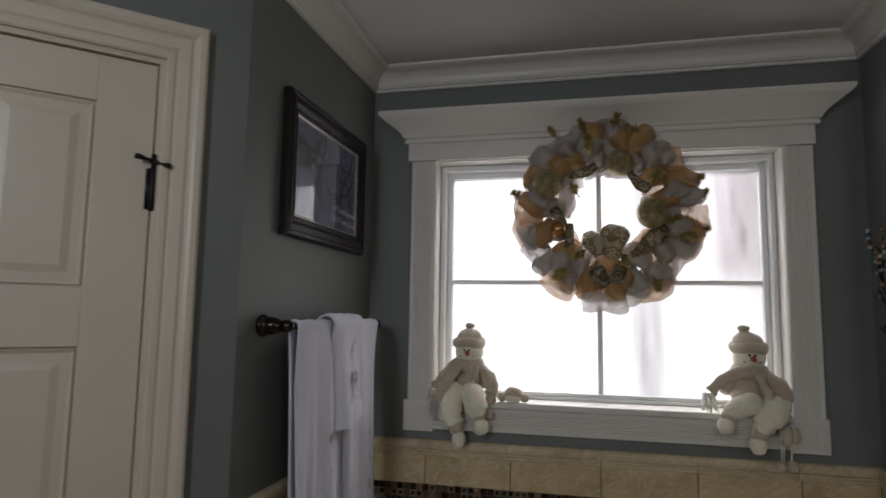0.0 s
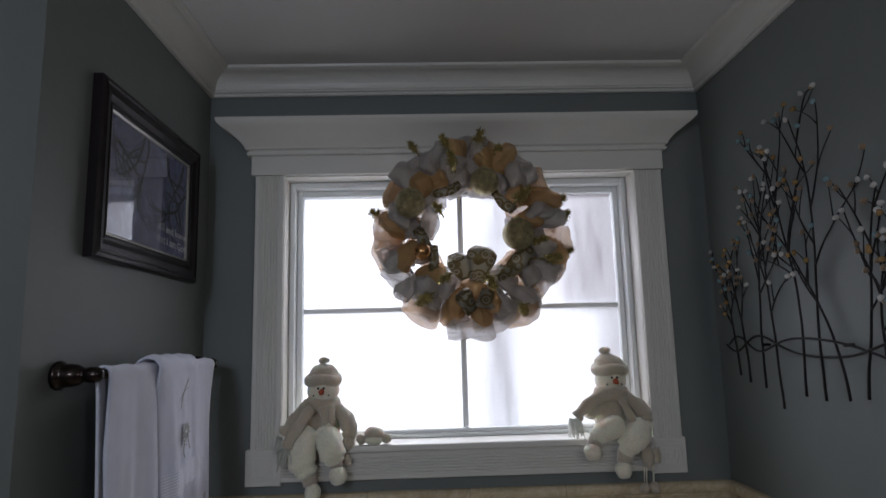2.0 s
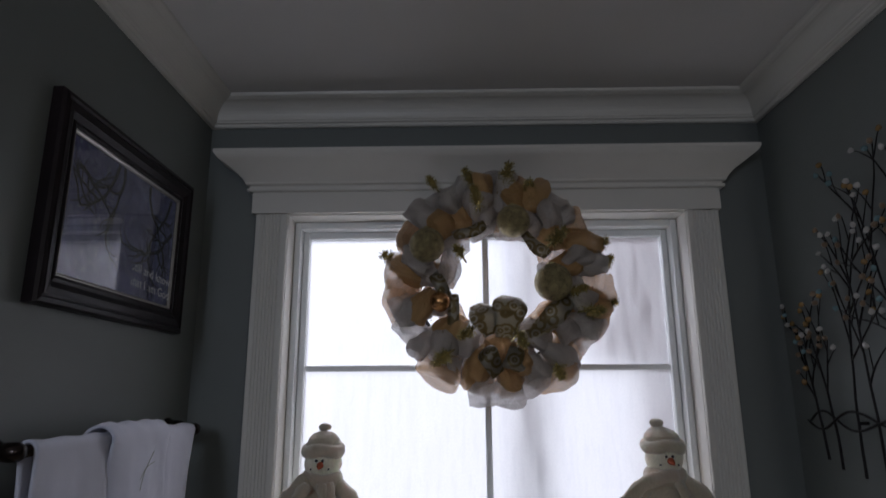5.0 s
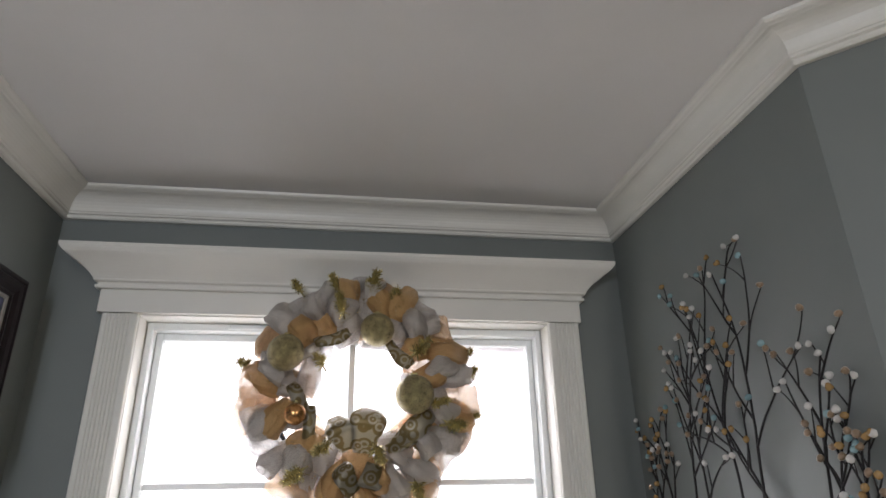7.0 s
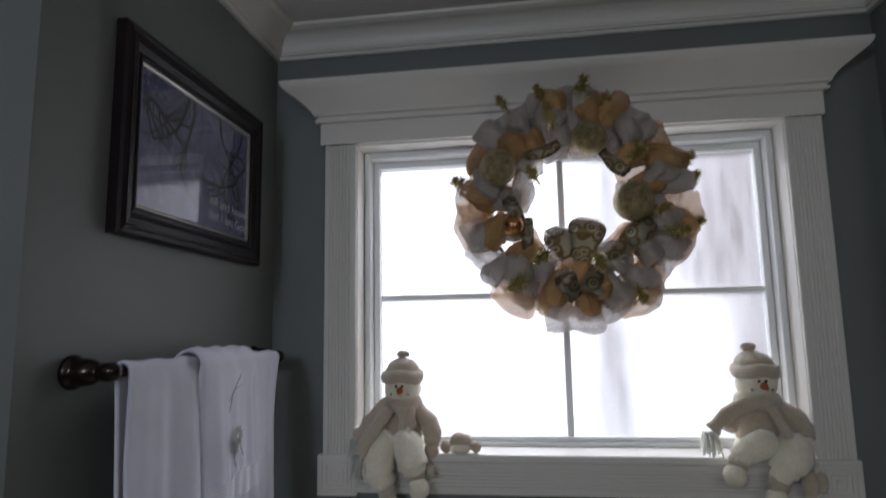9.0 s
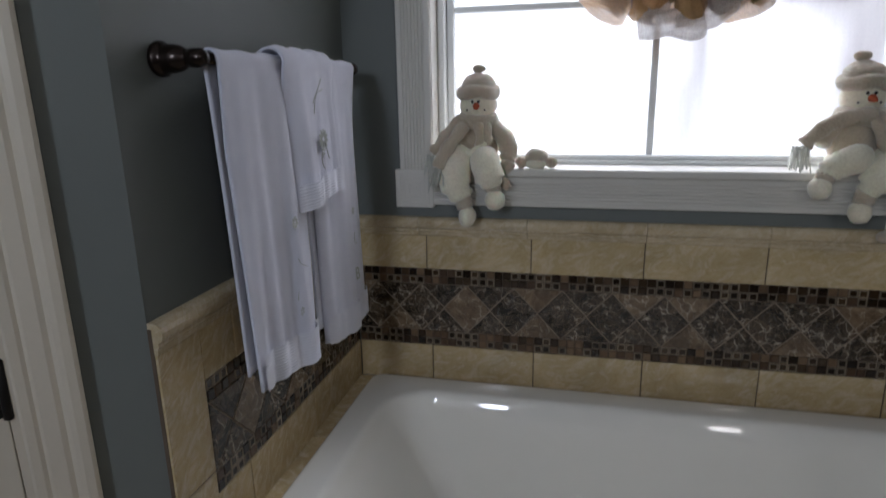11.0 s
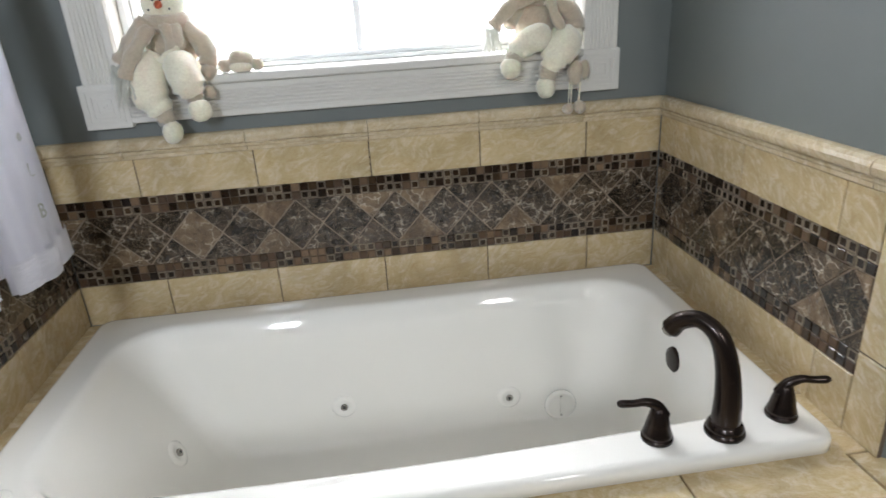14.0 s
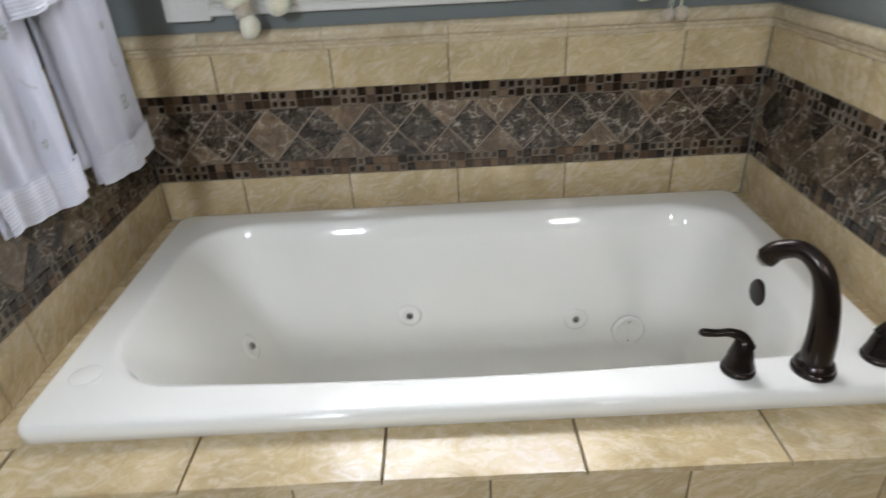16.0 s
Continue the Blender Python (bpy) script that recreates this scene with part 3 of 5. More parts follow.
handle(0.468, -0.815, (-0.98, 0.08))
handle(0.722, -0.800, (0.93, -0.25))
bm = bmesh.new()
r = 0.036
lathe(bm, [(r, 0), (r, 0.005), (r * 0.97, 0.008), (r * 0.90, 0.009), (r * 0.93, 0.013), (r * 0.88, 0.018), (r * 0.80, 0.022), (r * 0.74, 0.026)], Matrix(), 32)
bmesh.ops.recalc_face_normals(bm, faces=bm.faces)
part("spout_base", bm, BRONZE, faucet, smooth=True)
bm = bmesh.new()
arc = smooth_path([(0, 0, 0.02), (-0.001, 0.001, 0.075), (-0.006, 0.008, 0.138), (-0.018, 0.022, 0.188), (-0.040, 0.048, 0.211), (-0.062, 0.074, 0.200), (-0.074, 0.088, 0.178)], 7)
tube(bm, arc, [0.0265 - 0.0110 * min(1, i / 26) + (0.0035 * max(0, i - 30) / 12) for i in range(len(arc))], 20)
bmesh.ops.recalc_face_normals(bm, faces=bm.faces)
neck = part("spout", bm, BRONZE, faucet, smooth=True)
bm = bmesh.new()
lathe(bm, [(0.0125, 0), (0.0125, 0.010), (0.010, 0.010), (0.010, 0.002), (0.001, 0.002)], aim(arc[-1], arc[-1] - arc[-2]), 20)
bmesh.ops.recalc_face_normals(bm, faces=bm.faces)
part("aerator", bm, CHROME, neck, "bright aerator ring", smooth=True)

# deck carcass: a slab round the tub well, chamfered where it meets the angled walls
bm = bmesh.new()
outer = [(-0.848, 0.008), (0.848, 0.008), (0.848, -0.902), (0.872, -0.926), (0.808, -0.972), (-0.808, -0.972), (-0.872, -0.926), (-0.848, -0.902)]
inner = [(-0.74, -0.08), (0.76, -0.08), (0.76, -0.84), (0.76, -0.85), (0.74, -0.85), (-0.72, -0.85), (-0.74, -0.85), (-0.74, -0.84)]
skin(bm, [[(x, y, 0.0) for x, y in outer], [(x, y, DECK - 0.010) for x, y in outer], [(x, y, DECK - 0.010) for x, y in inner], [(x, y, 0.05) for x, y in inner]], True)
bmesh.ops.recalc_face_normals(bm, faces=bm.faces)
deck = tagged(part("tub_deck", bm, GROUT), "beige stone-look tiled deck round the bathtub", "tub deck", kind="structure")

# ---- door in the angled wall ----
ANGLED = Matrix(((0.70711, -0.70711, 0, -0.85), (0.70711, 0.70711, 0, -0.90), (0, 0, 1, 0), (0, 0, 0, 1)))
door = thing("door_1", "cream white panelled door, closed, in the angled wall", "door", kind="structure")
door.matrix_world = ANGLED @ Matrix.Translation((-0.575, 0, 0))
L, R, TOP = -0.390, 0.390, 2.070


def dpart(name, bm, material, label="", smooth=False, parent=None):
    bmesh.ops.recalc_face_normals(bm, faces=bm.faces)
    return part(name, bm, material, parent or door, label, smooth)


CASE = [(0.004, 0.0), (0.004, 0.010), (0.008, 0.013), (0.020, 0.013), (0.026, 0.010), (0.031, 0.014), (0.052, 0.017), (0.060, 0.014), (0.066, 0.020), (0.074, 0.024), (0.086, 0.024), (0.092, 0.020), (0.092, 0.0)]
bm = bmesh.new()
rows = []
for cx, cz, sx, sz in ((L, 0.0, -1, 0), (L, TOP, -1, 1), (R, TOP, 1, 1), (R, 0.0, 1, 0)):
    rows.append([(cx + sx * (o - 0.008), -p, cz + sz * (o - 0.008)) for o, p in CASE])
skin(bm, rows, True, True, True)
dpart("casing", bm, DOOR, "moulded door casing")
bm = bmesh.new()
for x0, x1, z0, z1 in ((L - 0.0, L + 0.016, 0, TOP), (R - 0.016, R, 0, TOP), (L + 0.016, R - 0.016, TOP - 0.016, TOP)):
    box(bm, x0, x1, 0.001, 0.155, z0, z1)
dpart("jamb", bm, DOOR)
SL, SR, ST, SB = L + 0.0185, R - 0.0185, TOP - 0.019, 0.008
leaf = boxed("leaf", SL, SR, 0.020, 0.046, SB, ST, DOOR, door)
cols = [(SL, SL + 0.118), (-0.055, 0.055), (SR - 0.118, SR)]
rails = [(SB, 0.25), (0.83, 0.96), (1.41, 1.535), (ST - 0.105, ST)]
for x0, x1 in cols:
    bm = bmesh.new()
    box(bm, x0, x1, 0.010, 0.020, SB, ST, 0.0025)
    dpart("stile", bm, DOOR, parent=leaf)
for (z0, z1) in rails:
    for (a, b2) in zip(cols, cols[1:]):
        bm = bmesh.new()
        box(bm, a[1] - 0.0005, b2[0] + 0.0005, 0.0102, 0.020, z0, z1, 0.0025)
        dpart("rail", bm, DOOR, parent=leaf)
for (a, b2) in zip(cols, cols[1:]):
    for (c0, c1) in zip(rails, rails[1:]):
        x0, x1, z0, z1 = a[1], b2[0], c0[1], c1[0]
        bm = bmesh.new()
        skin(bm, [[(x0 + d, y, z0 + d), (x1 - d, y, z0 + d), (x1 - d, y, z1 - d), (x0 + d, y, z1 - d)] for d, y in ((0.004, 0.020), (0.006, 0.0135), (0.012, 0.018), (0.030, 0.0175), (0.046, 0.0125))], True, False, True)
        dpart("panel", bm, DOOR, parent=leaf)
for z in (1.76, 0.98, 0.22):
    bm = bmesh.new()
    lathe(bm, [(0.003, 0.0), (0.007, 0.003), (0.007, 0.097), (0.003, 0.100), (0.004, 0.104), (0.001, 0.108)], Matrix.Translation((SR + 0.002, 0.002, z - 0.05)), 14)
    for s in (-1, 1):
        box(bm, *sorted((SR + 0.002, SR + 0.002 + s * 0.014)), 0.003, 0.0085, z - 0.045, z + 0.047)
    hinge = dpart("hinge", bm, IRON, "black hinge", True)
bm = bmesh.new()
tube(bm, [(SR - 0.038, -0.018, 1.828), (SR - 0.030, -0.016, 1.828), (SR - 0.012, -0.008, 1.826), (SR + 0.002, 0.000, 1.824), (SR + 0.018, -0.010, 1.818), (SR + 0.028, -0.018, 1.815), (SR + 0.035, -0.020, 1.813)], [0.006, 0.0065, 0.003, 0.006, 0.003, 0.0065, 0.006], 10)
tube(bm, [(SR + 0.002, 0.0, 1.806), (SR + 0.002, 0.0, 1.840)], 0.0055, 10)
dpart("hinge_stop", bm, IRON, "black hinge-pin door stop", True)

# ---- picture ----
pic = thing("framed_picture", "dark wood framed night-tree print with white lettering under glass", "picture", (-0.85, -0.429, 1.905))
FR = surf("dark_mahogany", (0.012, 0.0075, 0.0085), 0.38, 0.35, 9, 80, 0.1, 0.0006, spec=0.2)
SILVER = surf("silver_lip", (0.42, 0.40, 0.37), 0.35, 0.15, 15, 150, 0.15, 0.0005, metallic=0.8)
HW, HH = 0.294, 0.206
# frame runs in the plane of the wall: local y along it, z up, x out
MOULD = [(0.0, 0.0), (0.0, 0.020), (0.004, 0.026), (0.012, 0.028), (0.016, 0.024), (0.020, 0.026), (0.034, 0.024), (0.046, 0.017), (0.052, 0.019), (0.058, 0.017), (0.058, 0.004)]


def mitred(name, mould, hw, hh, material, label):
    bm = bmesh.new()
    skin(bm, [[(p, sy * (hw - o), sz * (hh - o)) for o, p in mould] for sy, sz in ((-1, -1), (1, -1), (1, 1), (-1, 1), (-1, -1))], False)
    bmesh.ops.remove_doubles(bm, verts=bm.verts, dist=0.0001)
    bmesh.ops.recalc_face_normals(bm, faces=bm.faces)
    return part(name, bm, material, pic, label)


mitred("frame", MOULD, HW, HH, FR, "dark stained moulded wood frame")
mitred("silver_lip", [(0.0, 0.004), (0.0, 0.0145), (0.003, 0.016), (0.007, 0.013), (0.008, 0.009)], HW - 0.058, HH - 0.058, SILVER, "thin silver inner lip")
NIGHT, n, l, b = nodes_of("night_print")
vec = place(n, l)
cl, fi = noise_of(n, l, vec, 16, 6, 0.65), noise_of(n, l, vec, 60, 5)
cells = n.new("ShaderNodeTexVoronoi")
cells.inputs["Scale"].default_value = 58
l.new(vec, cells.inputs["Vector"])
col = ramp_of(n, l, cl, ((0.3, (0.055, 0.055, 0.15)), (0.55, (0.16, 0.17, 0.36)), (0.75, (0.32, 0.36, 0.60))))
col = mix_of(n, l, col, (0.30, 0.36, 0.44), ramp_of(n, l, cells.outputs["Distance"], ((0.22, (0.55,) * 3), (0.34, (0,) * 3))))
col = mix_of(n, l, col, ramp_of(n, l, fi, ((0.3, (0.5,) * 3), (0.7, (1, 1, 1)))), 0.7, "MULTIPLY")
l.new(col, b.inputs["Base Color"])
b.inputs["Roughness"].default_value = 0.6
iw, ih = HW - 0.066, HH - 0.066
boxed("print", 0.004, 0.0075, -iw, iw, -ih, ih, NIGHT, pic, label="print of bare trees at night")
INK = surf("black_ink", (0.008, 0.008, 0.012), 0.7, 0.2)
LETTER = surf("white_ink", (0.62, 0.62, 0.66), 0.7, 0.05)
rg = random.Random(9)


def twig(bm, y, z, a, length, r, deep):
    pts = [(0.0080, y, z)]
    for i in range(6):
        a += rg.uniform(-0.45, 0.45)
        y, z = y + math.cos(a) * length / 6, z + math.sin(a) * length / 6
        if abs(y) > iw - 0.006 or abs(z) > ih - 0.006:
            break
        pts.append((0.0080, y, z))
        if deep and i > 0 and rg.random() < 0.75:
            twig(bm, y, z, a + rg.choice((-1, 1)) * rg.uniform(0.5, 1.0), length * 0.55, r * 0.6, deep - 1)
    if len(pts) > 2:
        vs = []
        for i, p in enumerate(pts):
            d = Vector(pts[min(i + 1, len(pts) - 1)]) - Vector(pts[max(i - 1, 0)])
            side = Vector((0, -d.z, d.y)).normalized() * r * (1 - 0.75 * i / len(pts))
            vs.append([bm.verts.new(Vector(p) + side), bm.verts.new(Vector(p) - side)])
        for p, q in zip(vs, vs[1:]):
            bm.faces.new((p[0], p[1], q[1], q[0]))


bm = bmesh.new()
for y, z, a, length in ((-0.055, 0.138, -1.9, 0.19), (-0.035, 0.138, -1.4, 0.15), (-0.20, 0.085, -0.2, 0.12), (0.085, 0.138, -1.5, 0.22), (0.20, 0.135, -2.2, 0.20), (0.22, 0.05, -2.7, 0.14)):
    twig(bm, y, z, a, length, 0.0062, 2)
part("branches", bm, INK, pic, "printed bare black branches")
for text, dz in (("still and know", -0.080), ("that I am God", -0.114)):
    writing(text, 0.031, Matrix(((0, 0, 1, 0.0078), (1, 0.15, 0, 0.040), (0, 1, 0, dz), (0, 0, 0, 1))), LETTER, pic, 0.0002)
boxed("glass", 0.0092, 0.0112, -iw - 0.004, iw + 0.004, -ih - 0.004, ih + 0.004, CLEAR, pic, label="clear picture glass").visible_shadow = False

# ---- towel bar and towels ----
BX, BZ = -0.772, 1.455
bar = thing("towel_bar", "dark bronze towel bar with turned posts on the wall", "towel bar", (-0.85, -0.455, BZ))
for y in (-0.788, -0.122):
    bm = bmesh.new()
    m = Matrix.Translation((0.0005, y + 0.455, 0)) @ Matrix.Rotation(radians(90), 4, "Y")
    lathe(bm, [(0.027, 0), (0.029, 0.004), (0.0285, 0.010), (0.0245, 0.014), (0.0230, 0.020), (0.0228, 0.030), (0.0205, 0.042), (0.0150, 0.052), (0.0118, 0.056), (0.0150, 0.060), (0.0155, 0.068), (0.0150, 0.080), (0.010, 0.089), (0.001, 0.091)], m, 28)
    bmesh.ops.recalc_face_normals(bm, faces=bm.faces)
    part("post", bm, BRONZE, bar, smooth=True)
bm = bmesh.new()
tube(bm, [(BX + 0.85, -0.788 + 0.455, 0), (BX + 0.85, -0.122 + 0.455, 0)], 0.0095, 16)
bmesh.ops.recalc_face_normals(bm, faces=bm.faces)
part("rod", bm, BRONZE, bar, smooth=True)


def towel(label, y0, y1, zf, zb, out, seed, spread=0.0, hem=0.07, wave=0.010, drift=0.0, rib=0.0009):
    """A folded towel hung over the bar, with a ribbed hem. out: how far it stands off the bar."""
    ob = thing("towel", label, "towel", (BX, (y0 + y1) / 2, BZ), "towels on the bar")
    r = 0.0105 + out
    ph = seed * 1.7

    def at(v, s, back):
        """v across, s from the bar (0) to the lower edge (1)."""
        z0 = zb if back else zf
        zz = BZ - s * (BZ - z0)
        yy = y0 + (y1 - y0) * v + s * (spread * (v - 0.5) * 2 + drift) - (0.020 * s if back else 0)
        rip = wave * (0.12 + 0.88 * s ** 0.7) * (math.sin(v * 8.2 + ph + 0.7 * s) * 0.7 + 0.45 * math.sin(v * 17 + 2.1 * ph - 1.3 * s) + 0.18 * math.sin(v * 37 + ph + 2 * s))
        if back:
            xx = BX - r + 0.4 * rip + 0.016 * s ** 0.6
        else:
            xx = BX + r + rip + 0.016 * s * (1 - 0.3 * s) - 0.016 * min(1, 4 * s) * abs(2 * v - 1) ** 7
        return Vector((xx, yy, zz + 0.010 * s * math.sin(v * 3 + ph)))

    cols2, n2 = 40, 30
    rings = []
    for i in range(n2, 0, -1):
        rings.append([at(c / cols2, i / n2, True) for c in range(cols2 + 1)])
    for i in range(9):
        a = math.pi * i / 8
        rings.append([(BX - r * math.cos(a), y0 + (y1 - y0) * c / cols2, BZ + r * math.sin(a) * (1 + 0.08 * math.sin(c * 0.5 + ph))) for c in range(cols2 + 1)])
    for i in range(1, n2 + 1):
        rings.append([at(c / cols2, i / n2, False) for c in range(cols2 + 1)])
    bm = bmesh.new()
    skin(bm, rings, False)
    bmesh.ops.recalc_face_normals(bm, faces=bm.faces)
    bmesh.ops.solidify(bm, geom=bm.faces[:], thickness=0.0055)
    bmesh.ops.recalc_face_normals(bm, faces=bm.faces)
    cloth = part("cloth", local(bm, ob.location), TOWEL, ob, smooth=True)
    high = BZ - zf
    bm = bmesh.new()
    rows2 = 52
    rings = []
    for i in range(rows2 + 1):
        s = 1 - hem / high * (1 - i / rows2) + 0.002
        lift = 0.0062 + rib * (0.5 + 0.5 * math.sin(i / rows2 * hem / 0.0065 * 2 * math.pi))
        row = []
        for c in range(cols2 + 1):
            v, e = 0.025 + 0.95 * c / cols2, 0.01
            across = at(min(1, v + e), s, False) - at(max(0, v - e), s, False)
            down = at(v, s + e, False) - at(v, s - e, False)
            nrm = down.cross(across).normalized()
            row.append(at(v, s, False) + (nrm if nrm.x > 0 else -nrm) * lift)
        rings.append(row)
    skin(bm, rings, False)
    part("hem_band", local(bm, ob.location), HEM, ob, "ribbed woven hem band", smooth=True)
    return ob, at, high


def flower(ob, at, high, v, drop, size, petals=7):
    bm = bmesh.new()
    c = at(v, drop / high, False) + Vector((0.0072, 0, 0)) - ob.location
    for i in range(petals):
        a = 2 * math.pi * i / petals + 0.4
        d, q = Vector((0, math.cos(a), math.sin(a))), Vector((0.0004, -math.sin(a), math.cos(a)))
        bm.faces.new([bm.verts.new(c + d * size * f + q * size * g) for f, g in ((0.1, 0), (0.55, 0.2), (1.0, 0), (0.55, -0.2))])
    part("embroidered_flower", bm, THREAD, ob, "grey-green embroidered flower")


def sprig(ob, at, high, stops):
    bm = bmesh.new()
    pts = [at(v, d / high, False) + Vector((0.0072, 0, 0)) - ob.location for v, d in stops]
    tube(bm, smooth_path(pts, 5), 0.0007, 5)
    part("embroidered_stem", bm, THREAD, ob)


tA = towel("white terry bath towel with embroidered sprigs on the bar", -0.764, -0.478, 0.832, 0.872, 0.006, 1, -0.006, 0.075, 0.014, 0.022)
tB = towel("white terry bath towel with a stitched letter on the bar", -0.436, -0.160, 0.806, 0.850, 0.0075, 2, -0.008, 0.070, 0.009, 0.018)
tC = towel("small white hand towel with embroidered flower over the others", -0.566, -0.335, 1.165, 1.20, 0.0225, 3, -0.004, 0.055, 0.007, 0.012, 0.0008)
flower(*tA, 0.60, 0.31, 0.016, 9)
flower(*tA, 0.58, 0.50, 0.012, 6)
sprig(*tA, ((0.59, 0.385), (0.61, 0.398), (0.67, 0.405)))
sprig(*tA, ((0.57, 0.455), (0.56, 0.475)))
flower(*tB, 0.62, 0.345, 0.012)
sprig(*tB, ((0.60, 0.40), (0.58, 0.415), (0.61, 0.43), (0.70, 0.432)))
flower(*tC, 0.52, 0.158, 0.026, 11)
flower(*tC, 0.50, 0.185, 0.013, 6)
sprig(*tC, ((0.52, 0.165), (0.46, 0.20), (0.50, 0.222)))
sprig(*tC, ((0.54, 0.165), (0.60, 0.195), (0.63, 0.205)))
sprig(*tC, ((0.36, 0.10), (0.44, 0.07), (0.54, 0.045), (0.62, 0.03)))
sprig(*tC, ((0.36, 0.08), (0.48, 0.06), (0.64, 0.052)))
ob, at, high = tB
p = at(0.46, 0.515 / high, False) + Vector((0.0105, 0, 0)) - ob.location
writing("B", 0.046, Matrix(((0.05, -0.03, 1, p.x), (1, 0.05, 0, p.y), (0, 1, 0, p.z), (0, 0, 0, 1))), THREAD, ob, 0.0005, "stitched_letter")

# ---- snowman dolls on the sill ----
def plush(name, base, var=0.12, knit=False):
    m, n, l, b = nodes_of(name)
    vec = place(n, l)
    big, fur = noise_of(n, l, vec, 40, 4), noise_of(n, l, vec, 190, 6, 0.72)
    col = mix_of(n, l, tuple(c * (1 - var) for c in base), tuple(min(1, c * (1 + var)) for c in base), big)
    col = mix_of(n, l, col, ramp_of(n, l, fur, ((0.34, (0.80, 0.78, 0.74)), (0.6, (1, 1, 1)))), 0.85, "MULTIPLY")
    l.new(col, b.inputs["Base Color"])
    b.inputs["Roughness"].default_value, b.inputs["Sheen Weight"].default_value = 0.95, 0.8
    b.inputs["Subsurface Weight"].default_value, b.inputs["Subsurface Scale"].default_value = 0.12, 0.008
    if knit:
        rib = n.new("ShaderNodeTexWave")
        rib.inputs["Scale"].default_value, rib.inputs["Distortion"].default_value, rib.inputs["Detail"].default_value = 60, 3.0, 2.0
        rib.bands_direction = "DIAGONAL"
        l.new(vec, rib.inputs["Vector"])
        fur = mix_of(n, l, fur, rib.outputs["Fac"], 0.16)
    bump_of(n, l, fur, 0.8 if knit else 0.4, 0.006 if knit else 0.003, b)
    return m


BEIGE, CREAM = plush("beige_plush", (0.62, 0.53, 0.40), knit=True), plush("cream_plush", (0.92, 0.86, 0.69))
ORANGE, BLACK = surf("orange_felt", (0.55, 0.12, 0.05), 0.9, 0.15, 30, 300, 0.4, 0.001), surf("black_bead", (0.01, 0.01, 0.01), 0.3)
# loose wool threads let light through
WOOL, n, l, b = nodes_of("wool_thread")
b.inputs["Base Color"].default_value, b.inputs["Roughness"].default_value = (0.90, 0.89, 0.84, 1), 0.9
tr, mx = n.new("ShaderNodeBsdfTranslucent"), n.new("ShaderNodeMixShader")
tr.inputs[0].default_value, mx.inputs[0].default_value = (0.85, 0.86, 0.82, 1), 0.6
l.new(b.outputs[0], mx.inputs[1])
l.new(tr.outputs[0], mx.inputs[2])
tp, airy = n.new("ShaderNodeBsdfTransparent"), n.new("ShaderNodeMixShader")
airy.inputs[0].default_value = 0.3
l.new(mx.outputs[0], airy.inputs[1])
l.new(tp.outputs[0], airy.inputs[2])
l.new(airy.outputs[0], n["Material Output"].inputs[0])
SLOTS = [BEIGE, CREAM, ORANGE, BLACK, WOOL]


def fringe(bm, c, count, down, spread, seed):
    r3 = random.Random(seed)
    for _ in range(count):
        a = Vector(c) + Vector((r3.uniform(-spread, spread), r3.uniform(-0.010, 0.010), r3.uniform(-0.004, 0.004)))
        e = a + Vector((r3.uniform(-0.014, 0.014), r3.uniform(-0.010, 0.004), -down * r3.uniform(0.7, 1.1)))
        tube(bm, [a, a.lerp(e, 0.5) + Vector((r3.uniform(-0.004, 0.004), 0, 0)), e], [0.0026, 0.0025, 0.0015], 6, 4)


def band(bm, pts, wide, thick, mat):
    """A flat soft strip along points, broad in the picture's plane."""
    pts = smooth_path(pts, 6)
    rings = []
    for i, p in enumerate(pts):
        d = (pts[min(i + 1, len(pts) - 1)] - pts[max(i - 1, 0)]).normalized()
        side = d.cross(Vector((0, -1, 0.25))).normalized()
        up = d.cross(side)
        w = wide * (1 + 0.10 * math.sin(i * 0.9))
        rings.append([p + side * w * math.cos(t) + up * thick * math.sin(t) for t in (2 * math.pi * j / 12 for j in range(12))])
    skin(bm, rings, True, True, True, mat)


def snowman_head(bm, x, y, z, tip):
    ball(bm, (x, y, z), 0.050, 22, 1, (1.02, 0.95, 0.92))
    # turned-up brim, crown and bobble
    rim = [[Vector((x + (0.048 + 0.013 * math.cos(t)) * math.cos(a), y + (0.047 + 0.013 * math.cos(t)) * math.sin(a), z + 0.033 + 0.018 * math.sin(t) + 0.003 * math.sin(3 * a))) for t in (2 * math.pi * j / 12 for j in range(12))] for a in (2 * math.pi * i / 28 for i in range(29))]
    skin(bm, rim, True)
    crown = []
    for i in range(34):
        q = i / 33 * math.pi / 2
        rr = 0.049 * math.cos(q) * (1 + 0.010 * math.sin(i * 2 * math.pi / 4)) + 0.0006
        cx = x + tip * math.sin(q) * 0.6
        crown.append([Vector((cx + rr * math.cos(a), y + rr * math.sin(a), z + 0.040 + 0.046 * math.sin(q))) for a in (2 * math.pi * j / 24 for j in range(24))])
    skin(bm, crown, True, True, True, 0)
    ball(bm, (x + tip, y, z + 0.094), 0.0145, 12, 0, (1.25, 1, 0.85), lumps=0.004)
    lathe(bm, [(0.0095, 0), (0.0085, 0.008), (0.005, 0.020), (0.001, 0.030)], aim((x + 0.002, y - 0.045, z - 0.002), (0.06, -1, -0.25)), 12, 2)
    for s in (-1, 1):
        ball(bm, (x + s * 0.0085, y - 0.0465, z + 0.009), 0.0042, 8, 3)
        ball(bm, (x + s * 0.024, y - 0.0405, z - 0.013), 0.0028, 6, 3)


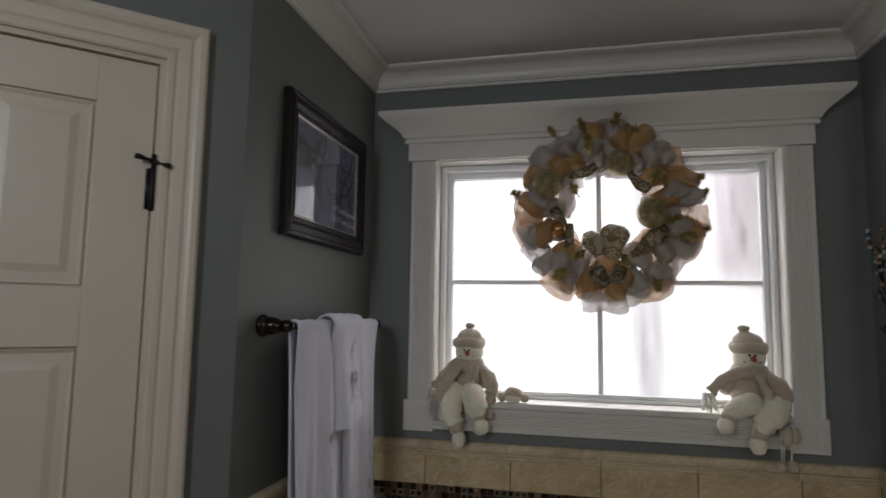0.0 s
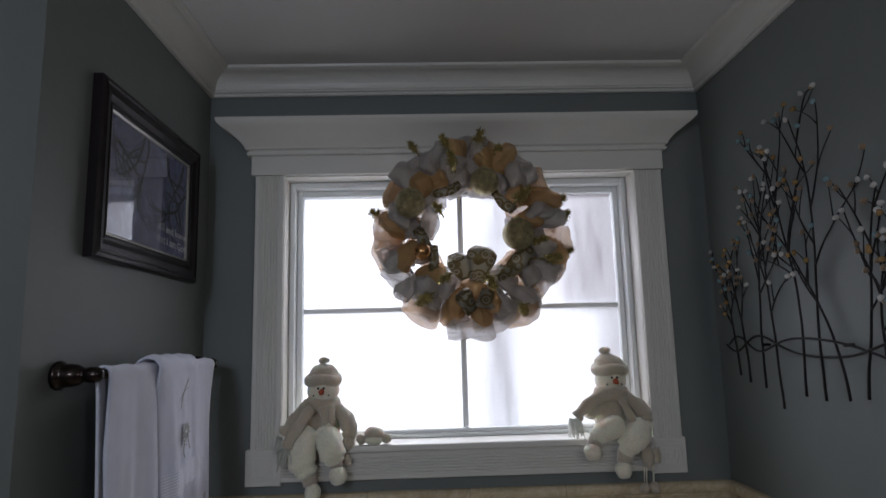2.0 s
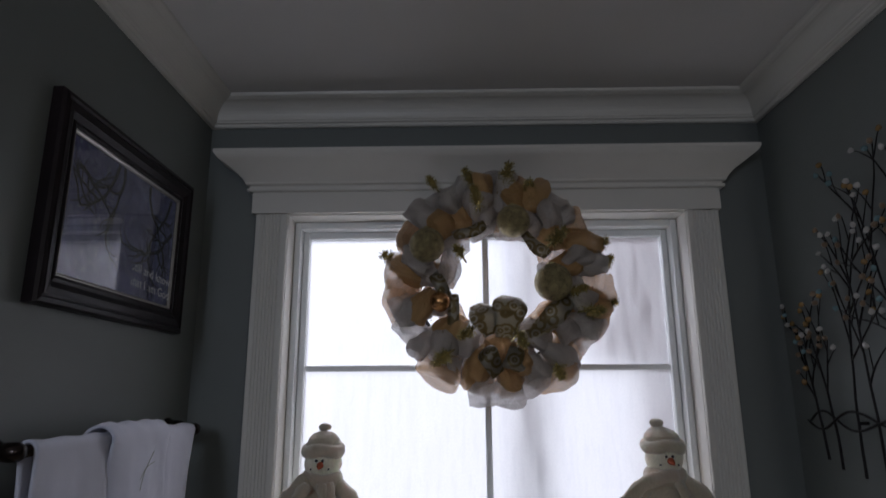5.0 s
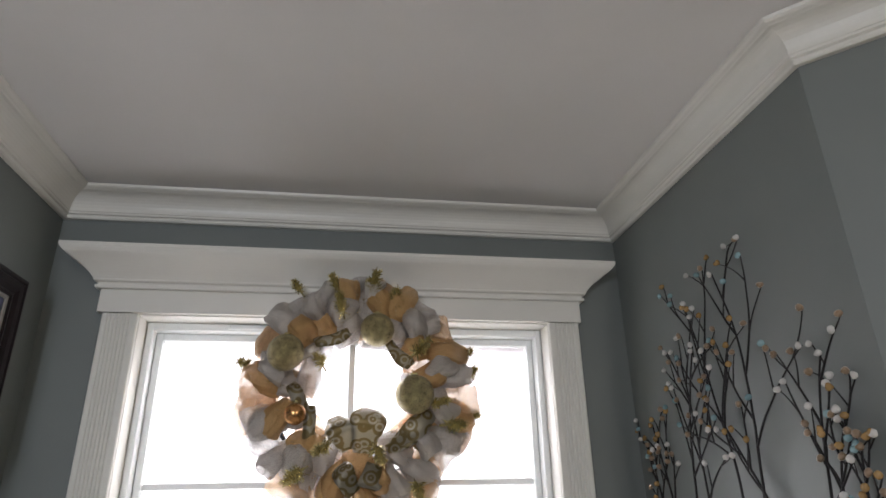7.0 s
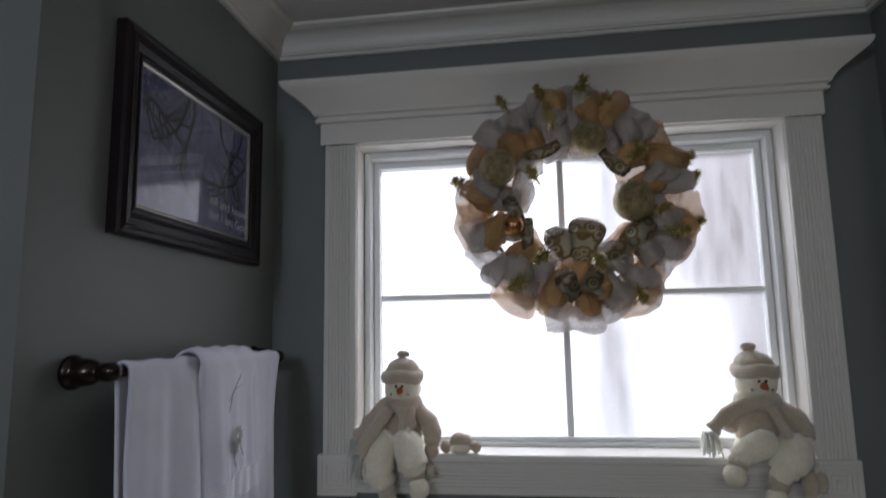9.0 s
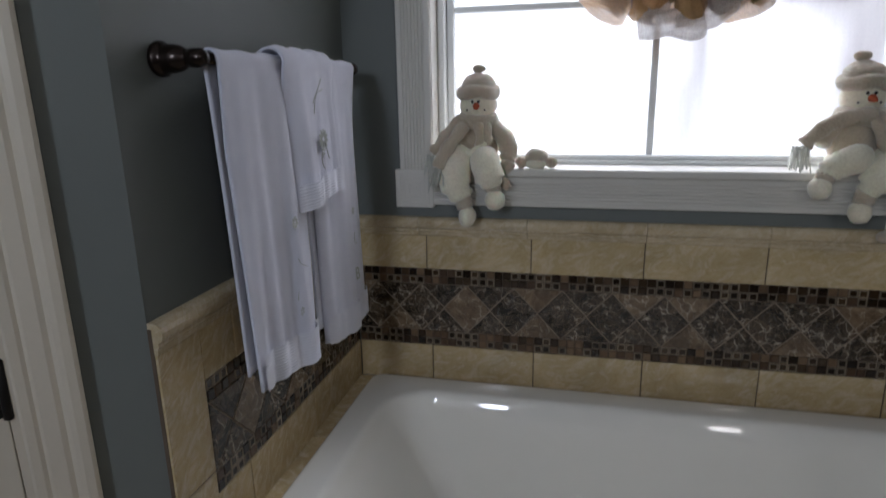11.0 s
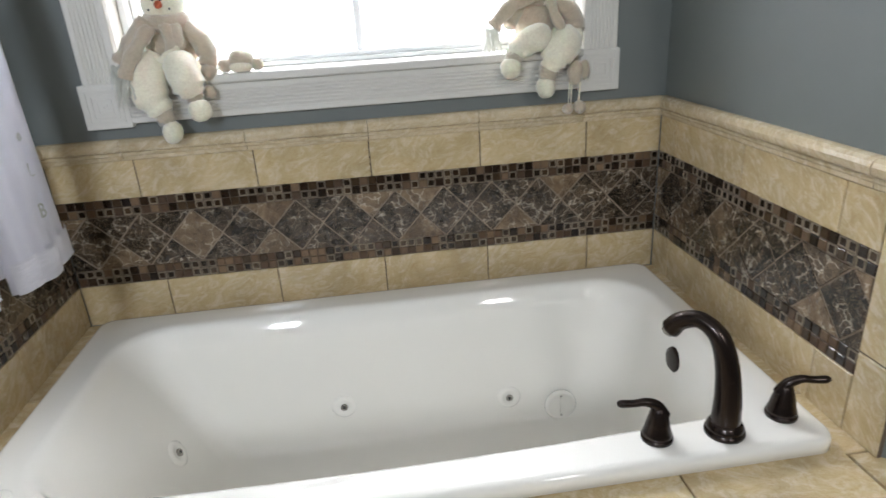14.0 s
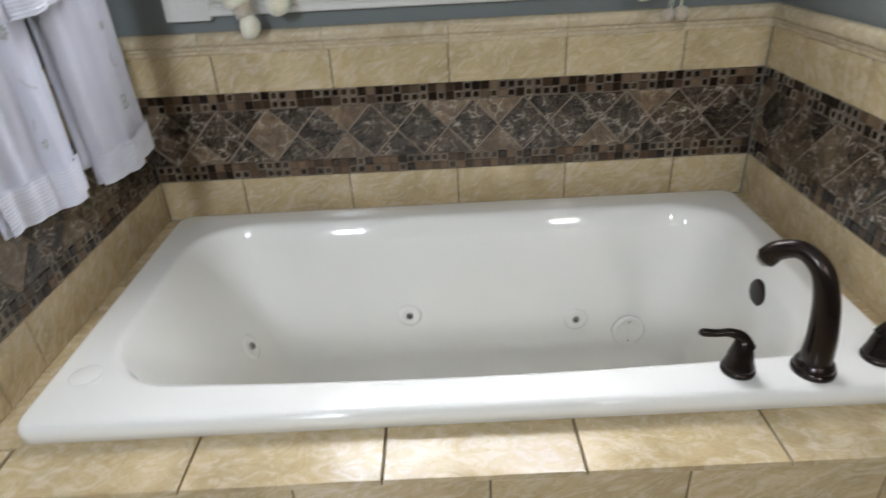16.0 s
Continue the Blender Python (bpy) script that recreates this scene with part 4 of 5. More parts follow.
def scarf(bm, x, y, z):
    loop = [[Vector((x + (0.043 + 0.013 * math.cos(t)) * math.cos(a), y + (0.043 + 0.014 * math.cos(t)) * math.sin(a), z + 0.021 * math.sin(t) + 0.004 * math.sin(2 * a + 1))) for t in (2 * math.pi * j / 12 for j in range(12))] for a in (2 * math.pi * i / 28 for i in range(29))]
    skin(bm, loop, True)


def finish(bm, name, label, loc):
    bmesh.ops.recalc_face_normals(bm, faces=bm.faces)
    bm.normal_update()
    for v in bm.verts:
        if v.link_faces and v.link_faces[0].material_index < 2:
            v.co += v.normal * (0.0034 * noise.noise(v.co * 45) + 0.0010 * noise.noise(v.co * 110))
    ob = part(name, bm, SLOTS, smooth=True)
    ob.location = loc
    return tagged(ob, label, "doll", "snowman dolls on the sill")


# seated with one knee up, scarf end to the side
bm = bmesh.new()
ball(bm, (0.0, 0.030, 0.075), 0.062, 20, 0, (1.0, 0.85, 1.20), lumps=0.006)
ball(bm, (0.0, 0.030, 0.022), 0.060, 18, 1, (1.1, 0.9, 0.55))
snowman_head(bm, 0.004, 0.018, 0.176, 0.004)
scarf(bm, 0.003, 0.022, 0.132)
band(bm, [(-0.030, -0.022, 0.140), (-0.062, -0.030, 0.108), (-0.095, -0.030, 0.068), (-0.112, -0.030, 0.048)], 0.020, 0.014, 0)
band(bm, [(-0.026, -0.030, 0.122), (-0.052, -0.062, 0.084), (-0.080, -0.078, 0.038), (-0.090, -0.080, 0.014)], 0.018, 0.013, 0)
fringe(bm, (-0.118, -0.034, 0.042), 22, 0.050, 0.012, 1)
fringe(bm, (-0.096, -0.080, 0.010), 26, 0.056, 0.018, 2)
band(bm, [(0.012, -0.030, 0.128), (0.018, -0.038, 0.090), (0.016, -0.044, 0.060)], 0.014, 0.012, 0)
tube(bm, smooth_path([(0.040, 0.020, 0.118), (0.075, 0.008, 0.090), (0.092, 0.000, 0.050), (0.086, -0.012, 0.026)], 5), [0.024] * 5 + [0.026] * 5 + [0.022] * 5 + [0.016], 12)
ball(bm, (0.088, -0.014, 0.012), 0.021, 12, 0, lumps=0.004)
tube(bm, smooth_path([(-0.030, 0.010, 0.035), (-0.044, -0.040, 0.025), (-0.050, -0.055, -0.025), (-0.028, -0.056, -0.075)], 6), [0.034] * 4 + [0.042] * 6 + [0.044] * 5 + [0.034] * 3 + [0.026], 14, 1)
tube(bm, smooth_path([(0.026, 0.010, 0.022), (0.032, -0.048, 0.030), (0.046, -0.064, -0.006), (0.056, -0.062, -0.038)], 6), [0.030] * 4 + [0.040] * 6 + [0.041] * 5 + [0.031] * 3 + [0.024], 14, 1)
band(bm, [(-0.040, -0.040, 0.066), (-0.006, -0.052, 0.050), (0.012, -0.052, 0.062), (0.034, -0.040, 0.074)], 0.010, 0.008, 1)
band(bm, [(0.026, -0.020, 0.126), (0.036, -0.034, 0.096), (0.034, -0.036, 0.072)], 0.016, 0.010, 0)
tube(bm, [(-0.030, -0.056, -0.066), (-0.020, -0.058, -0.100)], [0.024, 0.022], 12, 0)
tube(bm, [(0.054, -0.060, -0.022), (0.058, -0.062, -0.050)], [0.022, 0.021], 12, 0)
ball(bm, (-0.014, -0.064, -0.122), 0.026, 14, 1, (0.95, 1.15, 1.15))
ball(bm, (0.064, -0.070, -0.074), 0.028, 14, 1, (1.02, 1.2, 1.0))
tube(bm, [(0.080, -0.030, 0.006), (0.086, -0.034, -0.022)], 0.0014, 5, 1)
ball(bm, (0.088, -0.036, -0.035), 0.0155, 12, 0, lumps=0.003)
finish(bm, "snowman_doll", "cream plush snowman doll with beige hat, one knee raised", (-0.466, -0.004, 1.181))
# seated with crossed knees, long scarf trailing over the sill, mitten hanging
bm = bmesh.new()
ball(bm, (0.0, 0.030, 0.075), 0.062, 20, 0, (1.0, 0.85, 1.20), lumps=0.006)
ball(bm, (0.01, 0.030, 0.022), 0.060, 18, 1, (1.2, 0.9, 0.55))
snowman_head(bm, 0.000, 0.018, 0.178, -0.012)
scarf(bm, 0.000, 0.022, 0.133)
band(bm, [(0.020, -0.026, 0.138), (-0.030, -0.036, 0.136), (-0.075, -0.034, 0.118), (-0.112, -0.028, 0.085), (-0.128, -0.024, 0.066)], 0.017, 0.011, 0)
fringe(bm, (-0.134, -0.024, 0.062), 34, 0.056, 0.018, 3)
band(bm, [(0.016, -0.032, 0.126), (0.030, -0.040, 0.088), (0.046, -0.050, 0.048)], 0.013, 0.012, 0)
tube(bm, smooth_path([(-0.040, 0.020, 0.115), (-0.070, 0.004, 0.092), (-0.084, -0.012, 0.066)], 5), [0.022] * 8 + [0.018] * 3, 12)
tube(bm, smooth_path([(0.040, 0.020, 0.118), (0.078, 0.008, 0.096), (0.096, -0.006, 0.062), (0.096, -0.016, 0.044)], 5), [0.024] * 5 + [0.026] * 6 + [0.020] * 5, 12)
ball(bm, (0.098, -0.018, 0.028), 0.019, 12, 1, (0.85, 1, 1.3))
tube(bm, smooth_path([(-0.015, 0.010, 0.030), (-0.015, -0.045, 0.036), (-0.062, -0.056, 0.018), (-0.086, -0.056, -0.008)], 6), [0.030] * 4 + [0.034] * 8 + [0.029] * 4 + [0.022] * 3, 14, 1)
tube(bm, smooth_path([(0.050, 0.010, 0.026), (0.056, -0.048, 0.016), (0.024, -0.062, -0.018), (0.008, -0.060, -0.044)], 6), [0.036] * 4 + [0.042] * 7 + [0.036] * 4 + [0.026] * 4, 14, 1)
tube(bm, [(-0.080, -0.056, -0.002), (-0.090, -0.058, -0.024)], [0.023, 0.021], 12, 0)
tube(bm, [(0.010, -0.060, -0.040), (0.002, -0.060, -0.072)], [0.025, 0.022], 12, 0)
ball(bm, (-0.094, -0.066, -0.034), 0.027, 14, 1, (1, 1.15, 1))
ball(bm, (-0.002, -0.064, -0.090), 0.026, 14, 1, (0.98, 1.15, 1.1))
ball(bm, (0.085, -0.040, -0.060), 0.026, 14, 0, (0.80, 0.75, 1.25), lumps=0.005)
ball(bm, (0.112, -0.038, -0.054), 0.018, 12, 0, (0.85, 0.8, 1.4), lumps=0.004)
tube(bm, [(0.094, -0.030, 0.010), (0.090, -0.038, -0.030)], 0.006, 6, 0)
for x, e in ((0.072, -0.150), (0.079, -0.150), (0.101, -0.146)):
    tube(bm, [(x, -0.040, -0.085), (x - 0.001, -0.034, e)], 0.0016, 5, 1)
ball(bm, (0.071, -0.032, -0.158), 0.0155, 12, 0, lumps=0.003)
ball(bm, (0.104, -0.032, -0.154), 0.0165, 12, 0, lumps=0.003)
finish(bm, "snowman_doll", "cream plush snowman doll with long beige scarf and hanging mitten", (0.478, -0.004, 1.187))
bm = bmesh.new()
ball(bm, (0, 0, 0.026), 0.032, 14, 0, (1.05, 0.8, 0.85), lumps=0.005)
ball(bm, (0.0, -0.016, 0.013), 0.027, 12, 1, (1.1, 0.6, 0.5), lumps=0.003)
for s in (-1, 1):
    ball(bm, (s * 0.040, -0.010, 0.0175), 0.0175, 12, 0, lumps=0.003)
ob = finish(bm, "knitted_cap", "tiny beige knitted cap with two bobbles on the sill", (-0.298, 0.004, 1.1855))
ob["category"], ob["group"] = "doll cap", ""
del ob["group"]

# ---- wreath hung on the window ----
def gauze(name, base, thin, tint, glow):
    """Glittering deco mesh: lets some light through."""
    m, n, l, b = nodes_of(name)
    vec = place(n, l)
    weave, spark = noise_of(n, l, vec, 420, 3), noise_of(n, l, vec, 640, 2)
    col = mix_of(n, l, tuple(c * 0.75 for c in base), base, weave)
    l.new(col, b.inputs["Base Color"])
    l.new(ramp_of(n, l, spark, ((0.48, (0.42,) * 3), (0.62, (0.07,) * 3))), b.inputs["Roughness"])
    b.inputs["Metallic"].default_value = 0.42
    bump_of(n, l, mix_of(n, l, spark, noise_of(n, l, vec, 75, 4), 0.45), 0.7, 0.005, b)
    tr, tp, m1, m2 = n.new("ShaderNodeBsdfTranslucent"), n.new("ShaderNodeBsdfTransparent"), n.new("ShaderNodeMixShader"), n.new("ShaderNodeMixShader")
    tr.inputs[0].default_value = (*tint, 1)
    m1.inputs[0].default_value = glow
    l.new(b.outputs[0], m1.inputs[1])
    l.new(tr.outputs[0], m1.inputs[2])
    l.new(ramp_of(n, l, weave, ((0.35, (thin * 0.4,) * 3), (0.65, (min(1, thin * 1.5),) * 3))), m2.inputs[0])
    l.new(m1.outputs[0], m2.inputs[1])
    l.new(tp.outputs[0], m2.inputs[2])
    l.new(m2.outputs[0], n["Material Output"].inputs[0])
    return m


SILVERM, COPPERM = gauze("silver_mesh", (0.62, 0.57, 0.52), 0.10, (0.66, 0.60, 0.57), 0.16), gauze("copper_mesh", (0.62, 0.385, 0.16), 0.12, (0.80, 0.50, 0.25), 0.18)
SILVERT, COPPERT = gauze("thin_silver_mesh", (0.64, 0.60, 0.55), 0.42, (0.80, 0.76, 0.75), 0.42), gauze("thin_copper_mesh", (0.60, 0.38, 0.19), 0.42, (0.86, 0.62, 0.42), 0.40)
GOLD = surf("gold_glitter", (0.44, 0.37, 0.19), 0.30, 0.4, 60, 420, 1.0, 0.006, metallic=0.7)
COPPER = surf("satin_copper", (0.50, 0.26, 0.10), 0.25, 0.15, 20, 300, 0.05, 0.0004, metallic=0.9)
TINSEL = surf("gold_tinsel", (0.66, 0.57, 0.27), 0.18, 0.3, 80, 400, 0.2, 0.001, metallic=0.75)
RIBBON, n, l, b = nodes_of("swirl_ribbon")
vec = place(n, l)
wv = n.new("ShaderNodeTexVoronoi")
wv.inputs["Scale"].default_value = 33
l.new(vec, wv.inputs["Vector"])
PALE, OLD = (0.38, 0.35, 0.28), (0.22, 0.165, 0.070)
col = ramp_of(n, l, wv.outputs["Distance"], ((0.06, PALE), (0.12, OLD), (0.24, OLD), (0.30, PALE), (0.40, PALE), (0.46, OLD), (0.62, OLD), (0.68, PALE)))
l.new(col, b.inputs["Base Color"])
b.inputs["Roughness"].default_value, b.inputs["Metallic"].default_value = 0.35, 0.4
bump_of(n, l, noise_of(n, l, vec, 400, 3), 0.4, 0.001, b)

WC = Vector((0.028, -0.055, 1.846))
wreath = thing("wreath", "round deco-mesh wreath in silver, copper and gold with baubles", "wreath", WC)
r5 = random.Random(21)


def round_at(a, rad, y=0.0):
    return Vector((rad * math.cos(a), y, rad * math.sin(a)))


def puff(a, rad, y, length, fat, twist, material, seed, face=0.3):
    """A loop of mesh ribbon rolled into a flared, crumpled tube."""
    rr = random.Random(seed)
    bm = bmesh.new()
    c = round_at(a, rad, y)
    ax = (Vector((-math.sin(a + twist), rr.uniform(-face, face), math.cos(a + twist)))).normalized()
    s1 = ax.orthogonal().normalized()
    s2 = ax.cross(s1)
    k, rows3 = 70, 18
    rings = []
    bend = rr.uniform(-0.25, 0.25)
    for i in range(rows3 + 1):
        t = i / rows3 * 2 - 1
        w = fat * (0.60 + 0.42 * math.cos(1.15 * t) * (1 + 0.25 * t) - (0.9 * (abs(t) - 0.86) if abs(t) > 0.86 else 0.0))
        cc = c + ax * t * length + Vector((0, -0.022 * (1 - t * t), 0)) + s1 * bend * length * t * t
        ring = []
        for j in range(k):
            th = 2 * math.pi * j / k
            p = s1 * math.cos(th) + s2 * math.sin(th) * 0.80
            fold = 0.96 + 0.11 * abs(math.sin(2.5 * th + seed + 0.8 * t)) + 0.02 * math.sin(17 * th + seed + 2.0 * t) + 0.17 * math.sin(2 * th + seed + 1.9 * t) + 0.04 * math.sin(9 * th + 3 * seed) * (0.2 + abs(t))
            q = cc + p * w * fold
            q += 0.012 * noise.noise_vector((q + Vector((seed, 0, 0))) * 20)
            q.y = min(q.y, 0.034)
            ring.append(q)
        rings.append(ring)
    skin(bm, rings, True)
    part("mesh_ribbon", bm, material, wreath, "", smooth=True)


bm = bmesh.new()
tube(bm, [round_at(2 * math.pi * i / 40, 0.235, 0.022) for i in range(41)], 0.012, 8)
part("wire_ring", bm, IRON, wreath, "dark wire ring")
kinds = [SILVERM, COPPERM]
THIN = [SILVERT, COPPERT]
# a filling of thin loops laid along the ring, then rolled loops that fan outwards
for count, rad, y, length, fat, first, mats, turn, loose in ((18, 0.268, 0.002, 0.056, 0.046, 10, THIN, 0.0, 0.5), (13, 0.170, 0.0, 0.046, 0.038, 40, THIN, 0.0, 0.6), (19, 0.254, -0.026, 0.056, 0.037, 100, kinds, 1.57, 0.55), (14, 0.186, -0.034, 0.044, 0.036, 130, kinds, 1.57, 0.7), (12, 0.226, -0.058, 0.046, 0.034, 70, kinds, 1.3, 0.9)):
    for i in range(count):
        a = 2 * math.pi * (i + r5.uniform(-0.25, 0.25)) / count + first
        puff(a, rad + r5.uniform(-0.012, 0.010), y + r5.uniform(-0.010, 0.008), length * r5.uniform(0.85, 1.2), fat * r5.uniform(0.85, 1.15), -turn + r5.uniform(-loose, loose), mats[(i + (r5.random() < 0.2)) % 2], first + i, 0.55 if turn else 0.3)
for dx, dz, rad, material, label in ((-0.194, 0.082, 0.047, GOLD, "gold glitter bauble"), (0.038, 0.146, 0.045, GOLD, "gold glitter bauble"), (0.138, -0.022, 0.050, GOLD, "gold glitter bauble"), (-0.160, -0.071, 0.027, COPPER, "small satin copper bauble")):
    bm = bmesh.new()
    ball(bm, (dx, -0.122, dz), rad, 26, 0)
    bb = part("bauble", bm, material, wreath, label, smooth=True)
    bm = bmesh.new()
    lathe(bm, [(rad * 0.2, 0), (rad * 0.2, 0.008), (rad * 0.14, 0.010), (0.001, 0.010)], Matrix.Translation((dx, -0.110, dz + rad * 0.95)), 12)
    part("bauble_cap", bm, TINSEL, bb, smooth=True)


def loop(p0, p1, wide, belly, seed):
    """A flat ribbon loop that bulges towards the room."""
    bm = bmesh.new()
    p0, p1 = Vector(p0), Vector(p1)
    d = p1 - p0
    across = Vector((-d.z, 0, d.x)).normalized() * wide / 2
    rings = []
    for i in range(17):
        t = i / 16
        c = p0.lerp(p1, t) + Vector((0, -belly * math.sin(math.pi * t) - 0.008 * math.sin(5 * t + seed), 0.008 * math.sin(4 * t + seed)))
        rings.append([c + across * (s * (0.62 + 0.42 * math.sin(math.pi * t) + 0.12 * math.sin(6 * t + seed))) + Vector((0, 0.006 * s * s, 0)) for s in (-1, -0.5, 0, 0.5, 1)])
    skin(bm, rings, False)
    bmesh.ops.solidify(bm, geom=bm.faces[:], thickness=0.0012)
    part("swirl_ribbon", bm, RIBBON, wreath, "gold and cream swirl ribbon loop", smooth=True)


for p0, p1, w, bl, sd in (
    ((-0.180, -0.072, 0.000), (-0.126, -0.072, -0.070), 0.036, 0.024, 1),
    ((-0.124, -0.072, -0.055), (-0.126, -0.072, -0.150), 0.034, 0.020, 8),
    ((-0.124, -0.072, 0.106), (-0.036, -0.072, 0.150), 0.034, 0.022, 2),
    ((0.072, -0.072, 0.120), (0.132, -0.072, 0.050), 0.038, 0.020, 3),
    ((0.072, -0.072, -0.150), (0.190, -0.072, -0.074), 0.052, 0.024, 4),
    ((-0.066, -0.072, -0.066), (-0.028, -0.076, -0.160), 0.066, 0.034, 5),
    ((0.030, -0.078, -0.052), (0.008, -0.076, -0.160), 0.082, 0.036, 6),
    ((-0.050, -0.076, -0.200), (-0.008, -0.080, -0.250), 0.054, 0.030, 7),
    ((0.040, -0.080, -0.192), (0.022, -0.080, -0.250), 0.058, 0.030, 9),
):
    loop(Vector(p0) - Vector((0, 0.020, 0)), Vector(p1) - Vector((0, 0.020, 0)), w, bl, sd)


for a, rad, y, length, fat, material, seed in (
    (165, 0.140, -0.045, 0.050, 0.028, SILVERT, 301), (2, 0.132, -0.035, 0.045, 0.026, SILVERT, 302), (75, 0.140, -0.03, 0.045, 0.026, SILVERT, 303),
    (197, 0.270, -0.010, 0.064, 0.046, SILVERT, 304), (268, 0.304, -0.020, 0.074, 0.044, SILVERT, 305), (236, 0.296, -0.015, 0.064, 0.044, COPPERT, 306), (150, 0.268, -0.010, 0.060, 0.042, COPPERT, 307), (300, 0.298, -0.015, 0.064, 0.044, COPPERT, 308), (328, 0.280, -0.010, 0.060, 0.042, SILVERT, 309),
):
    puff(radians(a), rad, y, length, fat, 0.1, material, seed)


def spray(dx, dz, y, reach, fat, seed):
    """A bushy tuft of short tinsel needles with a few beads, like a pine tip."""
    rr = random.Random(seed)
    bm = bmesh.new()
    out = (Vector((dx, 0, dz)).normalized() + Vector((rr.uniform(-0.4, 0.4), -0.25, 0.35))).normalized()
    base = Vector((dx, y, dz)) - out * reach * 0.5
    tube(bm, [base - out * 0.02, base, base + out * reach * 0.5, base + out * reach], [0.002, fat * 0.14, fat * 0.14, 0.002], 6)
    for i in range(int(210 * reach / 0.05)):
        t = rr.random()
        p = base + out * reach * t
        side = Vector((rr.gauss(0, 1), rr.gauss(0, 1), rr.gauss(0, 1))).normalized()
        d = (side + out * 0.5).normalized() * fat * rr.uniform(0.6, 1.1) * (1 - 0.4 * t)
        tube(bm, [p, p + d], [0.0019, 0.0009], 3)
    part("tinsel_sprig", bm, TINSEL, wreath, "gold tinsel sprig")


for i, (dx, dz, y, reach, fat) in enumerate((
    (-0.184, 0.284, -0.02, 0.034, 0.015), (-0.080, 0.298, -0.03, 0.040, 0.017), (0.028, 0.290, -0.05, 0.064, 0.021), (0.090, 0.252, -0.05, 0.040, 0.018), (-0.060, 0.222, -0.08, 0.050, 0.017),
    (0.290, 0.100, -0.01, 0.030, 0.018), (0.310, 0.055, 0.0, 0.024, 0.015), (0.302, -0.065, -0.01, 0.034, 0.017), (-0.308, 0.070, 0.0, 0.026, 0.018), (0.158, 0.106, -0.085, 0.050, 0.019),
    (0.205, -0.040, -0.085, 0.040, 0.014), (0.246, -0.095, -0.07, 0.045, 0.018), (-0.155, -0.215, -0.075, 0.045, 0.019), (-0.092, -0.152, -0.085, 0.036, 0.017), (0.048, -0.170, -0.095, 0.040, 0.017),
    (0.150, -0.248, -0.05, 0.036, 0.018), (-0.108, 0.066, -0.08, 0.032, 0.016))):
    spray(dx, dz, y - 0.030, reach, fat * 1.55, 200 + i)
# loose glitter caught in the mesh
rg2 = random.Random(77)
bm = bmesh.new()
for i in range(700):
    a, rad = rg2.uniform(0, 2 * math.pi), rg2.triangular(0.14, 0.31, 0.23)
    c = round_at(a, rad, -0.105 + 0.9 * abs(rad - 0.215) + rg2.uniform(-0.015, 0.02))
    u = Vector((rg2.gauss(0, 1), rg2.gauss(0, 1), rg2.gauss(0, 1))).normalized() * rg2.uniform(0.0014, 0.0028)
    w = u.orthogonal().normalized() * u.length
    bm.faces.new([bm.verts.new(c + p) for p in (u, w, -u, -w)])
ob = part("glitter", bm, surf("bright_glitter", (0.86, 0.78, 0.58), 0.12, 0.1, 60, 400, 0.0, 0.0005, metallic=1.0), wreath, "scattered gold glitter")
ob["kind"] = "stuff"
bm = bmesh.new()
tube(bm, [(0, 0.030, 0.235), (0, 0.036, 0.300), (0.0, 0.036, 0.370)], 0.0012, 5)
part("hanger", bm, IRON, wreath)

# ---- metal branch wall art ----
art = thing("branch_wall_art", "black metal branches with glass and shell buds on the wall", "wall art", (0.85, -0.46, 1.30))
AO = Vector((0.85, -0.46, 1.30))
BUDS = [surf("pearl_bud", (0.55, 0.53, 0.50), 0.25, 0.1, 40), surf("amber_bud", (0.36, 0.22, 0.085), 0.2, 0.2, 40), surf("sage_bud", (0.22, 0.34, 0.36), 0.2, 0.2, 40), surf("tan_bud", (0.26, 0.18, 0.115), 0.3, 0.2, 40)]
ra = random.Random(33)


def bud(p):
    bm = bmesh.new()
    d = Vector((-0.7, ra.uniform(-0.6, 0.6), ra.uniform(-0.2, 0.7)))
    lathe(bm, [(0.002, 0), (0.0056, 0.002), (0.0076, 0.006), (0.0062, 0.010), (0.001, 0.0115)], aim(p, d), 8)
    for v in bm.verts:
        v.co += 0.002 * noise.noise_vector(v.co * 90)
    q = ra.random()
    part("bud", bm, BUDS[0 if q < 0.30 else 1 if q < 0.50 else 3 if q < 0.86 else 2], art, smooth=True)


